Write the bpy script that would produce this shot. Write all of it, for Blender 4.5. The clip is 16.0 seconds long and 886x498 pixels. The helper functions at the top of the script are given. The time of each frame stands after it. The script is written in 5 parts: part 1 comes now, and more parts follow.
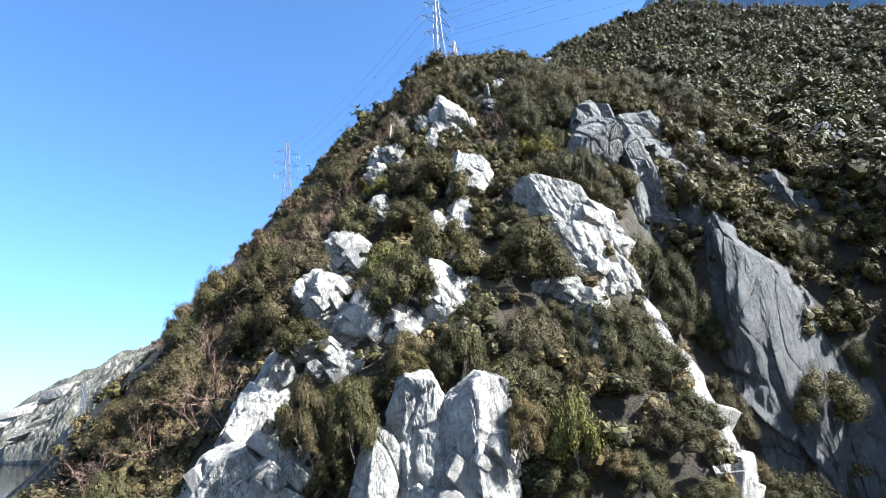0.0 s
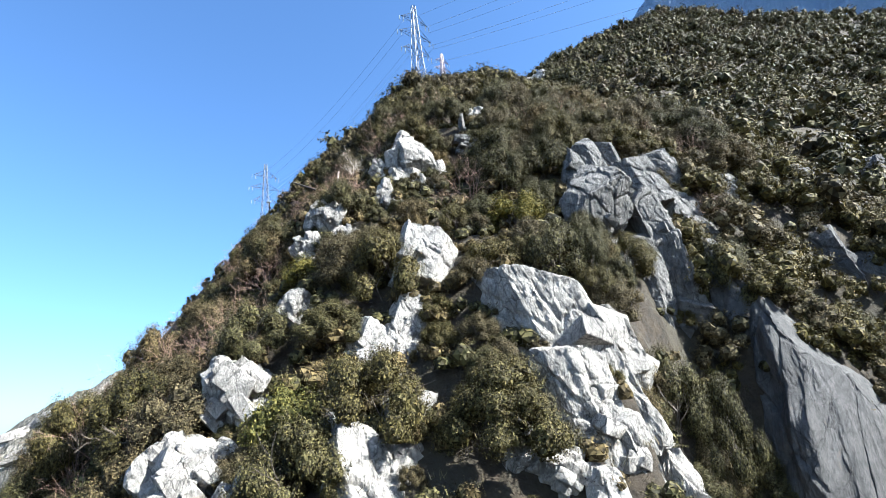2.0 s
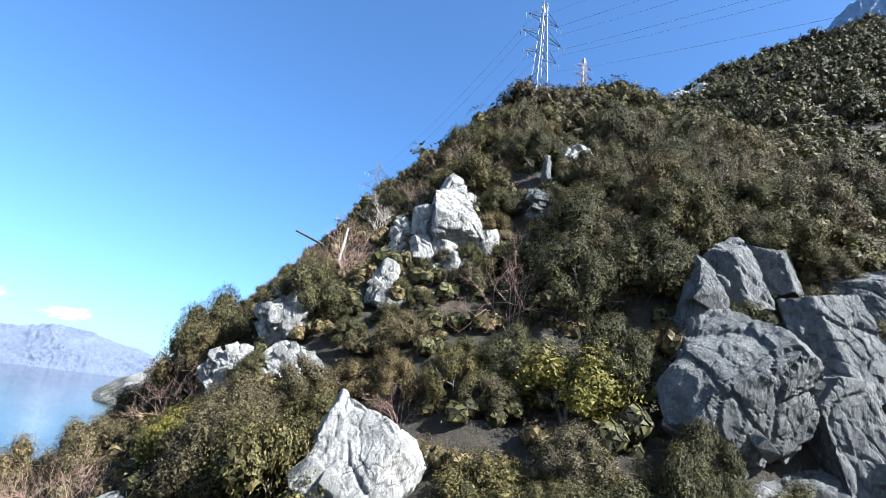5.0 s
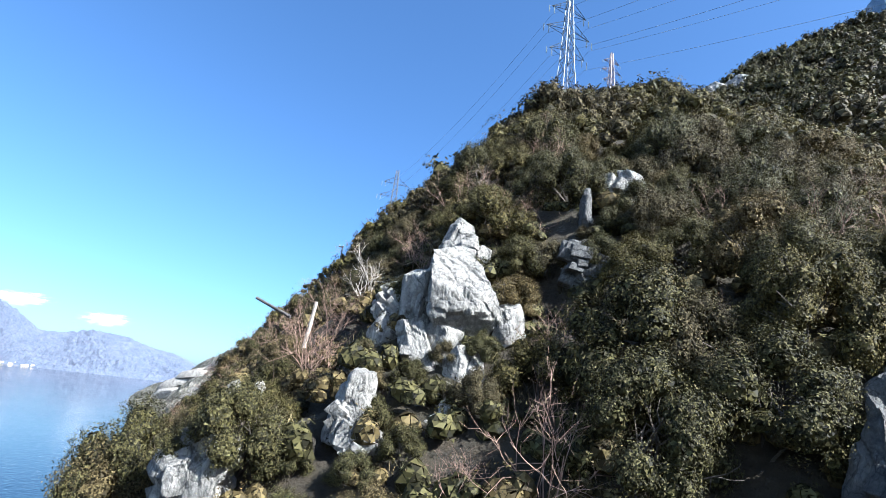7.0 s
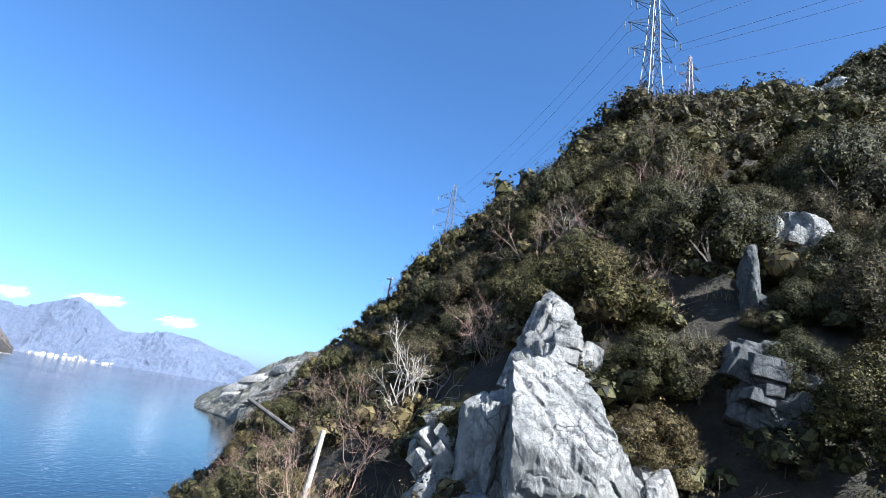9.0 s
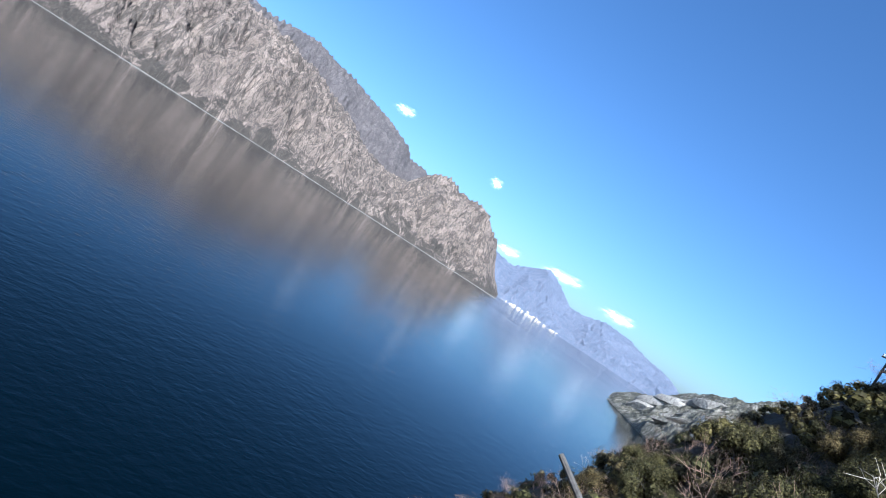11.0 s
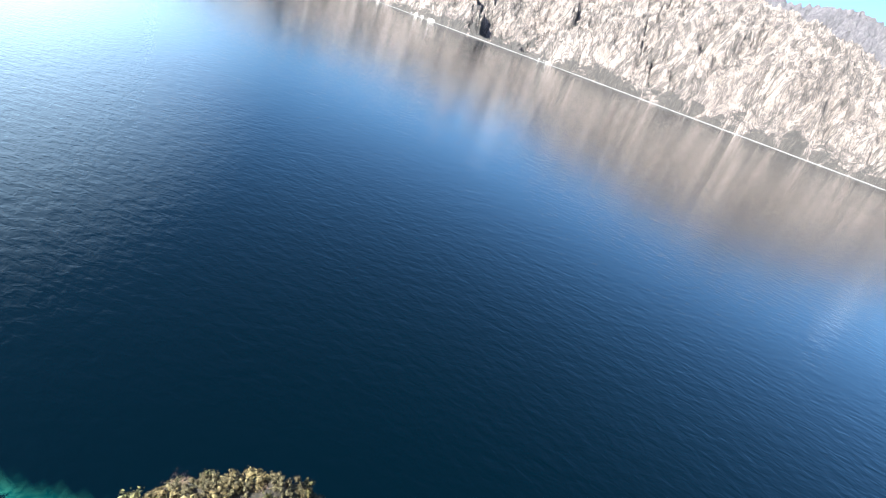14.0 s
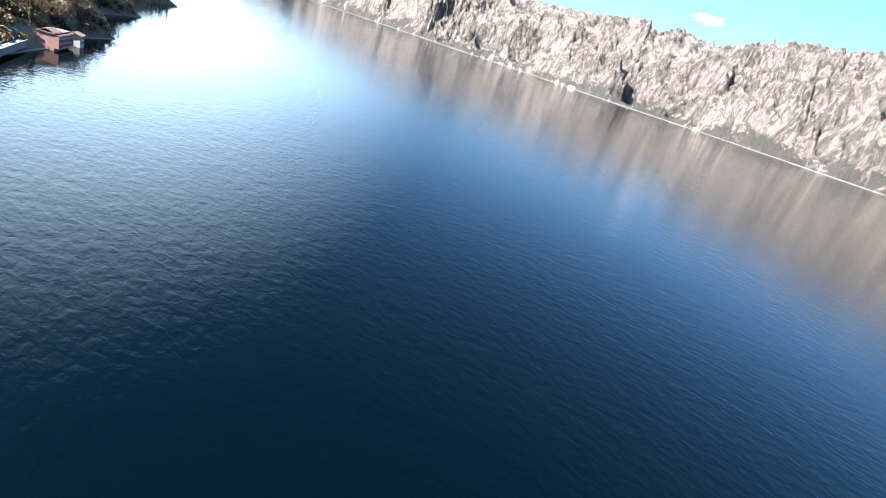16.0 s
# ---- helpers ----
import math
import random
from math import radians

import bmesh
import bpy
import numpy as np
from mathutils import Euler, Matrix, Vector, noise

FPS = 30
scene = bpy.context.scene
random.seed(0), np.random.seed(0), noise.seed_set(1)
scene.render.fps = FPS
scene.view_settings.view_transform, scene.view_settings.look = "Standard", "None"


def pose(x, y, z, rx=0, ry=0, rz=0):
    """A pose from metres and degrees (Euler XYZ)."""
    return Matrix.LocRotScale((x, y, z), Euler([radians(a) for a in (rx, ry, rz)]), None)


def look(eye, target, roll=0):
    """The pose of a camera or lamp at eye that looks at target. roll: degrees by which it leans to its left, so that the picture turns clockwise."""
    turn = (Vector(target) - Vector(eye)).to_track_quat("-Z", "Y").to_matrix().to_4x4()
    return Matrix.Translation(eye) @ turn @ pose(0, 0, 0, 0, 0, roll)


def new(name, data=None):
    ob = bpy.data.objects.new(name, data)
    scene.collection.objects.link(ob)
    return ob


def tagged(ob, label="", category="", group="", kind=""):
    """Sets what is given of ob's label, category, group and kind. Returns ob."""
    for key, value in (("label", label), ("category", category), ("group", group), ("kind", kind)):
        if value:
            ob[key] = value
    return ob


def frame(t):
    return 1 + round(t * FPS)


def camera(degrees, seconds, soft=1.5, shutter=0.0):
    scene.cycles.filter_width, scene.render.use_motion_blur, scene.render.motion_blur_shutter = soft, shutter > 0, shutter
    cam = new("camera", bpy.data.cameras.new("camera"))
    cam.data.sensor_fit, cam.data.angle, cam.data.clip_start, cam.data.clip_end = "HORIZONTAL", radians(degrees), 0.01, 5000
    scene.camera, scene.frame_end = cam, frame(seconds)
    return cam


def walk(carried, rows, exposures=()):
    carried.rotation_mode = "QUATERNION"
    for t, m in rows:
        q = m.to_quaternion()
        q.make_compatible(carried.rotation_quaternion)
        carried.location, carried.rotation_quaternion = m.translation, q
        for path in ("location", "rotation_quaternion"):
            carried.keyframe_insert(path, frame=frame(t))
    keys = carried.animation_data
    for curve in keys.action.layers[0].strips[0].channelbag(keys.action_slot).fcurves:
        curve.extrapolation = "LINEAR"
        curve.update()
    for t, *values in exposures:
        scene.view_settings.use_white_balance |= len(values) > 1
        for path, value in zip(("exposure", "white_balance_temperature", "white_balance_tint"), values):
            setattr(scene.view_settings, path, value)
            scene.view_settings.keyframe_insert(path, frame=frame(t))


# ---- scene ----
# Camera: flies up a rocky spur, then banks left out over the lake.
cam = camera(79.0, 16.0, 0.6)
ROWS = [
    (0.0, pose(0.000, 0.000, 28.000, 106.12, 3.56, 1.06)),
    (0.5, pose(0.227, 1.532, 29.406, 106.10, 5.31, 0.65)),
    (1.0, pose(0.728, 3.108, 30.817, 106.35, 6.15, 0.69)),
    (1.5, pose(1.449, 4.740, 32.240, 106.79, 6.11, 0.87)),
    (2.0, pose(2.297, 6.450, 33.575, 107.13, 4.65, 1.28)),
    (2.5, pose(3.103, 8.100, 34.806, 107.34, 2.69, 1.99)),
    (3.0, pose(3.928, 9.722, 36.049, 107.39, 0.21, 3.97)),
    (3.5, pose(4.585, 11.251, 37.237, 107.42, -2.46, 6.58)),
    (4.0, pose(5.096, 12.581, 38.410, 107.23, -4.52, 9.05)),
    (4.5, pose(5.458, 13.893, 39.567, 106.98, -6.08, 10.63)),
    (7.0, pose(4.660, 20.051, 44.553, 106.38, -6.48, 14.77)),
    (7.5, pose(4.159, 21.294, 45.516, 106.47, -4.77, 14.51)),
    (8.0, pose(3.643, 22.518, 46.534, 106.61, -3.50, 14.53)),
    (8.2, pose(3.430, 23.003, 46.943, 106.57, -3.52, 14.51)),
    (10.3, pose(0.700, 28.000, 48.200, 99.73, -29.33, 48.46)),
    (10.5, pose(0.400, 28.500, 48.400, 96.91, -31.94, 54.36)),
    (11.0, pose(-0.300, 29.500, 48.800, 90.28, -33.18, 66.35)),
    (11.5, pose(-1.100, 30.400, 49.100, 83.29, -31.60, 78.61)),
    (12.0, pose(-2.000, 31.000, 49.300, 78.18, -27.84, 88.13)),
    (12.5, pose(-3.200, 31.500, 49.400, 73.96, -22.72, 96.77)),
    (13.0, pose(-5.200, 32.000, 49.400, 71.05, -18.85, 106.23)),
    (13.5, pose(-8.100, 32.500, 49.300, 68.24, -18.00, 115.90)),
    (14.0, pose(-11.900, 33.000, 49.000, 66.27, -18.35, 122.55)),
    (14.5, pose(-16.600, 33.200, 48.600, 64.75, -18.75, 128.40)),
    (15.0, pose(-22.000, 33.000, 48.000, 64.05, -18.55, 133.35)),
    (15.5, pose(-28.000, 32.600, 47.200, 65.60, -17.95, 135.70)),
    (16.0, pose(-34.500, 32.000, 46.400, 68.25, -16.90, 137.50)),
]
EXPOSURES = [(0.0, 2.62, 5350, 4), (2.0, 2.58, 5450, 4), (4.5, 2.35, 5250, 4), (8.2, 2.2, 5150, 4), (10.3, 1.8, 4900, 5), (12.0, 1.98, 5100, 3), (13.0, 2.6, 5200, 2), (14.0, 2.85, 5300, 2), (16.0, 2.68, 5400, 2)]
walk(cam, ROWS, EXPOSURES)

# Daylight: clear sky, sun to the right of the first view and a little behind it.
SUN_TURN, SUN_HEIGHT = 107.0, 40.0
world = bpy.data.worlds.new("sky")
scene.world = world
world.use_nodes = True
sky_nodes = world.node_tree.nodes
sky = sky_nodes.new("ShaderNodeTexSky")
sky.sky_type = "NISHITA"
sky.sun_disc = False
sky.sun_elevation = radians(SUN_HEIGHT)
sky.sun_rotation = radians(SUN_TURN)
sky.altitude = 100
sky.air_density, sky.dust_density, sky.ozone_density = 1.0, 1.4, 5.5
world.node_tree.links.new(sky.outputs[0], sky_nodes["Background"].inputs[0])
sky_nodes["Background"].inputs[1].default_value = 0.05
sun_way = Vector((math.sin(radians(SUN_TURN)) * math.cos(radians(SUN_HEIGHT)), math.cos(radians(SUN_TURN)) * math.cos(radians(SUN_HEIGHT)), math.sin(radians(SUN_HEIGHT))))
sun = new("sun", bpy.data.lights.new("sun", "SUN"))
sun.data.energy, sun.data.angle, sun.data.color = 5.0, radians(0.5), (1.0, 0.89, 0.76)
sun.matrix_world = look(sun_way * 300, (0, 0, 0))


# ---------------------------------------------------------------- materials
class Shader:
    """A node material with one principled surface, built up line by line."""

    def __init__(self, name, roughness=0.8, metallic=0.0):
        self.m = bpy.data.materials.new(name)
        self.m.use_nodes = True
        self.t = self.m.node_tree
        self.p = self.t.nodes["Principled BSDF"]
        self.p.inputs["Roughness"].default_value = roughness
        self.p.inputs["Metallic"].default_value = metallic
        self.coords = self.t.nodes.new("ShaderNodeTexCoord")

    def link(self, a, b):
        self.t.links.new(a, b)

    def where(self, kind="Object", scale=(1, 1, 1), turn=(0, 0, 0)):
        n = self.t.nodes.new("ShaderNodeMapping")
        n.inputs["Scale"].default_value = scale
        n.inputs["Rotation"].default_value = [radians(a) for a in turn]
        self.link(self.coords.outputs[kind], n.inputs["Vector"])
        return n.outputs[0]

    def noise(self, at, scale, detail=4.0, rough=0.55, warp=0.0):
        n = self.t.nodes.new("ShaderNodeTexNoise")
        n.inputs["Scale"].default_value, n.inputs["Detail"].default_value = scale, detail
        n.inputs["Roughness"].default_value, n.inputs["Distortion"].default_value = rough, warp
        self.link(at, n.inputs["Vector"])
        return n.outputs["Fac"]

    def cells(self, at, scale, feature="DISTANCE_TO_EDGE", out="Distance"):
        n = self.t.nodes.new("ShaderNodeTexVoronoi")
        n.feature = feature
        n.inputs["Scale"].default_value = scale
        self.link(at, n.inputs["Vector"])
        return n.outputs[out]

    def ramp(self, fac, *stops):
        n = self.t.nodes.new("ShaderNodeValToRGB")
        e = n.color_ramp.elements
        while len(e) < len(stops):
            e.new(0.5)
        for el, (place, c) in zip(e, stops):
            el.position = place
            el.color = (c, c, c, 1) if isinstance(c, (int, float)) else (*c, 1)
        self.link(fac, n.inputs[0])
        return n.outputs[0]

    def mix(self, fac, a, b, how="MIX"):
        n = self.t.nodes.new("ShaderNodeMix")
        n.data_type, n.blend_type = "RGBA", how
        for value, key in ((fac, 0), (a, 6), (b, 7)):
            if isinstance(value, bpy.types.NodeSocket):
                self.link(value, n.inputs[key])
            else:
                n.inputs[key].default_value = value if key == 0 else (*value, 1)
        return n.outputs[2]

    def math(self, how, a, b):
        n = self.t.nodes.new("ShaderNodeMath")
        n.operation = how
        for i, value in enumerate((a, b)):
            if isinstance(value, bpy.types.NodeSocket):
                self.link(value, n.inputs[i])
            else:
                n.inputs[i].default_value = value
        return n.outputs[0]

    def info(self, node, out):
        return self.t.nodes.new(node).outputs[out]

    def bump(self, height, strength, distance):
        n = self.t.nodes.new("ShaderNodeBump")
        n.inputs["Strength"].default_value, n.inputs["Distance"].default_value = strength, distance
        self.link(height, n.inputs["Height"])
        old = self.p.inputs["Normal"]
        if old.is_linked:
            self.link(old.links[0].from_socket, n.inputs["Normal"])
        self.link(n.outputs[0], old)
        return self

    def colour(self, c):
        if isinstance(c, bpy.types.NodeSocket):
            self.link(c, self.p.inputs["Base Color"])
        else:
            self.p.inputs["Base Color"].default_value = (*c, 1)
        return self


def limestone(name, light=(0.46, 0.42, 0.36), mid=(0.24, 0.225, 0.2), dark=(0.06, 0.059, 0.06), ochre=(0.42, 0.29, 0.15), grain=1.0):
    s = Shader(name, 0.9)
    at = s.where("Object", (grain, grain, grain))
    tall = s.where("Object", (grain, grain, grain * 0.22), (8, 12, 0))
    base = s.mix(s.ramp(s.noise(at, 1.6, 8, 0.7, 0.5), (0.38, 0.0), (0.56, 1.0)), mid, light)
    # grey patina in patches, with rain streaks running down out of it
    patina = s.ramp(s.noise(at, 0.7, 6, 0.68, 0.8), (0.44, 0.0), (0.58, 1.0))
    streak = s.ramp(s.noise(tall, 5.0, 8, 0.7, 0.5), (0.44, 0.0), (0.60, 1.0))
    base = s.mix(s.math("MULTIPLY", s.math("MULTIPLY", patina, streak), 0.75), base, dark)
    base = s.mix(s.math("MULTIPLY", streak, 0.4), base, mid)
    spot = s.ramp(s.noise(at, 7.0, 8, 0.8), (0.50, 0.0), (0.60, 1.0))
    base = s.mix(s.math("MULTIPLY", spot, 0.75), base, mid)
    stain = s.ramp(s.noise(at, 0.8, 5, 0.65, 1.0), (0.64, 0.0), (0.74, 1.0))
    base = s.mix(s.math("MULTIPLY", stain, 0.5), base, ochre)
    wob = s.t.nodes.new("ShaderNodeTexNoise")
    wob.inputs["Scale"].default_value, wob.inputs["Detail"].default_value = 2.2, 4.0
    s.link(at, wob.inputs["Vector"])
    bent = s.t.nodes.new("ShaderNodeMix")
    bent.data_type = "VECTOR"
    bent.inputs[0].default_value = 0.22
    s.link(s.where("Object", (grain, grain, grain * 0.5), (24, -18, 10)), bent.inputs[4])
    s.link(wob.outputs["Color"], bent.inputs[5])
    some = s.ramp(s.noise(at, 0.9, 4, 0.6), (0.40, 0.0), (0.58, 1.0))
    for size, wide, deep in ((1.5, 0.022, 0.9), (4.0, 0.036, 0.75), (10.0, 0.06, 0.5)):
        edge = s.ramp(s.cells(bent.outputs[1], size), (0.0, 1.0), (wide, 0.0))
        line = s.math("MULTIPLY", edge, some)
        base = s.mix(s.math("MULTIPLY", line, deep), base, dark)
        s.bump(s.math("SUBTRACT", 1.0, line), 0.6, 0.12 / size)
    s.colour(base)
    s.bump(s.noise(tall, 6.0, 9, 0.72, 0.5), 0.9, 0.16)
    s.bump(s.noise(at, 4.0, 8, 0.75, 0.6), 0.7, 0.10)
    s.bump(s.noise(at, 20.0, 7, 0.75), 0.8, 0.03)
    return s.m


def foliage(name, dark, mid, light, gloss=0.65):
    s = Shader(name, gloss)
    leaf = s.info("ShaderNodeNewGeometry", "Random Per Island")
    plant = s.info("ShaderNodeObjectInfo", "Random")
    one = s.ramp(leaf, (0.0, dark), (0.5, mid), (0.8, light), (1.0, light))
    other = s.mix(0.2, one, mid)
    c = s.mix(plant, one, other)
    tint = s.ramp(plant, (0.0, (0.75, 0.72, 0.6)), (0.5, (1.0, 1.0, 1.0)), (1.0, (1.25, 1.12, 0.85)))
    s.colour(s.mix(1.0, c, tint, "MULTIPLY"))
    s.p.inputs["Specular IOR Level"].default_value = 0.15
    out = s.t.nodes["Material Output"]
    thin = s.t.nodes.new("ShaderNodeBsdfTranslucent")
    blend = s.t.nodes.new("ShaderNodeMixShader")
    blend.inputs[0].default_value = 0.08
    s.link(s.p.inputs["Base Color"].links[0].from_socket, thin.inputs["Color"])
    s.link(s.p.outputs[0], blend.inputs[1])
    s.link(thin.outputs[0], blend.inputs[2])
    s.link(blend.outputs[0], out.inputs["Surface"])
    return s.m


def plain(name, a, b, scale=3.0, roughness=0.8, metallic=0.0, relief=0.0):
    s = Shader(name, roughness, metallic)
    at = s.where("Object")
    n = s.noise(at, scale, 6, 0.65)
    s.colour(s.mix(s.ramp(n, (0.35, 0.0), (0.65, 1.0)), a, b))
    if relief:
        s.bump(s.noise(at, scale * 5, 5, 0.7), 0.5, relief)
    return s.m


def hill_soil():
    s = Shader("hill_soil", 0.95)
    at = s.where("Object")
    litter = s.mix(s.ramp(s.noise(at, 2.2, 8, 0.7), (0.35, 0.0), (0.65, 1.0)), (0.010, 0.0074, 0.0042), (0.042, 0.0300, 0.0165))
    grass = s.ramp(s.noise(at, 0.35, 5, 0.6, 0.6), (0.5, 0.0), (0.62, 1.0))
    c = s.mix(s.math("MULTIPLY", grass, 0.7), litter, (0.034, 0.029, 0.016))
    stone = s.ramp(s.noise(at, 0.9, 10, 0.75, 0.8), (0.61, 0.0), (0.66, 1.0))
    c = s.mix(s.math("MULTIPLY", stone, 0.7), c, s.mix(s.ramp(s.noise(at, 1.7, 6, 0.7), (0.4, 0.0), (0.6, 1.0)), (0.07, 0.066, 0.06), (0.17, 0.16, 0.145)))
    s.colour(c)
    s.bump(s.noise(at, 3.0, 9, 0.72), 0.9, 0.25)
    return s.m


def lake_water():
    s = Shader("lake_water", 0.06)
    at = s.where("Object")
    shallow = s.t.nodes.new("ShaderNodeAttribute")
    shallow.attribute_name = "shallow"
    deep = s.mix(s.ramp(s.noise(at, 0.004, 3, 0.5), (0.4, 0.0), (0.6, 1.0)), (0.0, 0.0012, 0.0020), (0.0, 0.0016, 0.0025))
    bed = s.mix(s.ramp(s.noise(at, 0.55, 7, 0.7, 0.7), (0.42, 0.0), (0.6, 1.0)), (0.004, 0.045, 0.038), (0.025, 0.11, 0.075))
    s.colour(s.mix(shallow.outputs["Fac"], deep, bed))
    s.p.inputs["IOR"].default_value = 1.27
    run = s.where("Object", (1.0, 0.65, 1.0), (0, 0, 35))
    s.bump(s.noise(run, 0.22, 2, 0.5, 0.3), 0.4, 0.2)
    s.bump(s.noise(run, 0.6, 2, 0.5, 0.4), 0.55, 0.16)
    calm = s.noise(s.where("Object", (0.4, 1.0, 1.0), (0, 0, 20)), 0.006, 4, 0.6, 0.8)
    s.link(s.ramp(calm, (0.35, 0.055), (0.65, 0.10)), s.p.inputs["Roughness"])
    return s.m


def mountain_stone(name, light, mid, scrub, scale, cover=(0.50, 0.60), low_wood=0.0):
    s = Shader(name, 0.95)
    at = s.where("Object", (scale, scale, scale))
    tall = s.where("Object", (scale, scale, scale * 0.35))
    c = s.mix(s.ramp(s.noise(at, 1.2, 9, 0.7, 0.5), (0.38, 0.0), (0.62, 1.0)), mid, light)
    fine = s.ramp(s.noise(tall, 6.0, 9, 0.75, 0.6), (0.42, 0.0), (0.58, 1.0))
    c = s.mix(s.math("MULTIPLY", fine, 0.5), c, mid)
    green = s.ramp(s.noise(at, 2.0, 10, 0.78, 0.8), (cover[0], 0.0), (cover[1], 1.0))
    up = s.t.nodes.new("ShaderNodeSeparateXYZ")
    s.link(s.info("ShaderNodeNewGeometry", "Normal"), up.inputs[0])
    flat = s.ramp(up.outputs[2], (0.35, 0.15), (0.8, 1.0))
    # thin dark lines imitating fissures, drawn in the scrub colour
    for size, thin in ((3.5, 0.03), (9.0, 0.05), (20.0, 0.05)):
        line = s.math("ABSOLUTE", s.math("SUBTRACT", s.noise(tall, size, 6, 0.65, 0.7), 0.5), 0)
        c = s.mix(s.math("MULTIPLY", s.ramp(line, (0.0, 1.0), (thin, 0.0)), 0.42), c, scrub)
    # dark gullies branching aslant down the face, their shade put into the colour
    slant = s.where("Object", (scale, scale, scale * 0.3), (32, 8, 0))
    for size, thin in ((1.1, 0.035), (2.6, 0.03)):
        line = s.math("ABSOLUTE", s.math("SUBTRACT", s.noise(slant, size, 7, 0.66, 0.9), 0.5), 0)
        c = s.mix(s.math("MULTIPLY", s.ramp(line, (0.0, 1.0), (thin * 0.4, 0.9), (thin, 0.0)), 0.7), c, scrub)
    if low_wood:
        tall_z = s.t.nodes.new("ShaderNodeSeparateXYZ")
        s.link(s.coords.outputs["Object"], tall_z.inputs[0])
        band = s.math("ADD", tall_z.outputs[2], s.math("MULTIPLY", s.noise(at, 2.5, 7, 0.7, 0.6), -low_wood * 7.0))
        wood = s.ramp(s.math("ADD", s.math("DIVIDE", band, low_wood), 3.1), (0.0, 0.85), (0.35, 0.0))
        c = s.mix(wood, c, scrub)
    s.colour(s.mix(s.math("MULTIPLY", green, flat), c, scrub))
    s.bump(s.noise(tall, 5.0, 10, 0.72, 0.4), 1.0, 0.22 / scale)
    bent = s.t.nodes.new("ShaderNodeMix")
    bent.data_type = "VECTOR"
    bent.inputs[0].default_value = 0.25
    wob = s.t.nodes.new("ShaderNodeTexNoise")
    wob.inputs["Scale"].default_value = 3.0
    wob.inputs["Detail"].default_value = 5.0
    s.link(at, wob.inputs["Vector"])
    s.link(at, bent.inputs[4])
    s.link(wob.outputs["Color"], bent.inputs[5])
    s.bump(s.cells(bent.outputs[1], 9.0), 0.5, 0.03 / scale)
    s.bump(s.noise(at, 24.0, 8, 0.78, 0.6), 1.0, 0.05 / scale)
    return s.m


ROCK = limestone("grey_limestone", (0.165, 0.157, 0.147), (0.085, 0.083, 0.081), (0.02, 0.02, 0.022), (0.27, 0.18, 0.10))
ROCK_WHITE = limestone("white_limestone", (0.42, 0.39, 0.35), (0.20, 0.188, 0.172), (0.034, 0.033, 0.033), (0.26, 0.18, 0.10))
# streaked limestone darkened so that the cliffs' shade is in the colour
ROCK_SHADED = limestone("shade_toned_cliff_limestone", (0.10, 0.097, 0.095), (0.052, 0.051, 0.052), (0.018, 0.018, 0.020), (0.18, 0.13, 0.08), 0.9)
ROCK_CAPE = limestone("cape_slab_limestone", (0.40, 0.365, 0.325), (0.17, 0.155, 0.135), (0.030, 0.029, 0.024), (0.26, 0.20, 0.14), 0.2)
SOIL = hill_soil()
COAST = plain("dry_coast_grass", (0.075, 0.062, 0.036), (0.16, 0.13, 0.078), 0.12, 0.95, 0, 0.2)
OAK = foliage("evergreen_oak_leaves", (0.0075, 0.0066, 0.0026), (0.033, 0.0300, 0.0112), (0.102, 0.092, 0.038))
OLIVE = foliage("olive_brown_leaves", (0.0120, 0.0092, 0.0046), (0.046, 0.0370, 0.0180), (0.125, 0.103, 0.054), 0.7)
YELLOW = foliage("yellow_green_leaves", (0.024, 0.026, 0.006), (0.066, 0.064, 0.014), (0.14, 0.125, 0.032))
STRAW = foliage("dry_grass_blades", (0.10, 0.085, 0.045), (0.18, 0.15, 0.08), (0.28, 0.235, 0.14), 0.7)
BARK = plain("grey_brown_bark", (0.035, 0.028, 0.022), (0.10, 0.08, 0.064), 9.0, 0.9, 0, 0.01)
TWIG = plain("reddish_bare_twigs", (0.13, 0.075, 0.055), (0.27, 0.18, 0.135), 6.0, 0.9)
DEADWOOD = plain("bleached_dead_wood", (0.24, 0.20, 0.165), (0.42, 0.37, 0.31), 12.0, 0.85, 0, 0.006)
DARKWOOD = plain("tarred_old_wood", (0.03, 0.026, 0.024), (0.08, 0.07, 0.062), 10.0, 0.85, 0, 0.006)
STEEL = plain("galvanised_steel", (0.055, 0.063, 0.08), (0.10, 0.11, 0.13), 4.0, 0.55, 0.3)
STEEL_RED = plain("red_white_painted_steel", (0.13, 0.10, 0.11), (0.18, 0.145, 0.155), 0.4, 0.6, 0.1)
CABLE = plain("aluminium_cable", (0.20, 0.24, 0.30), (0.28, 0.32, 0.38), 1.0, 0.5, 0.3)
GLASS_DISC = plain("white_glass_insulator", (0.2, 0.23, 0.25), (0.3, 0.33, 0.34), 3.0, 0.25)
LAKE = lake_water()


# ---------------------------------------------------------------- ground form
def hash01(i, j, k, seed):
    i, j, k = (np.asarray(a, np.int64) for a in (i, j, k))
    n = (i * 374761393 + j * 668265263 + k * 2147483647 + seed * 1274126177) & 0xFFFFFFFF
    n = ((n ^ (n >> 13)) * 1274126177) & 0xFFFFFFFF
    n = ((n ^ (n >> 15)) * 1103515245) & 0xFFFFFFFF
    return ((n ^ (n >> 16)) & 0xFFFF) / 65535.0


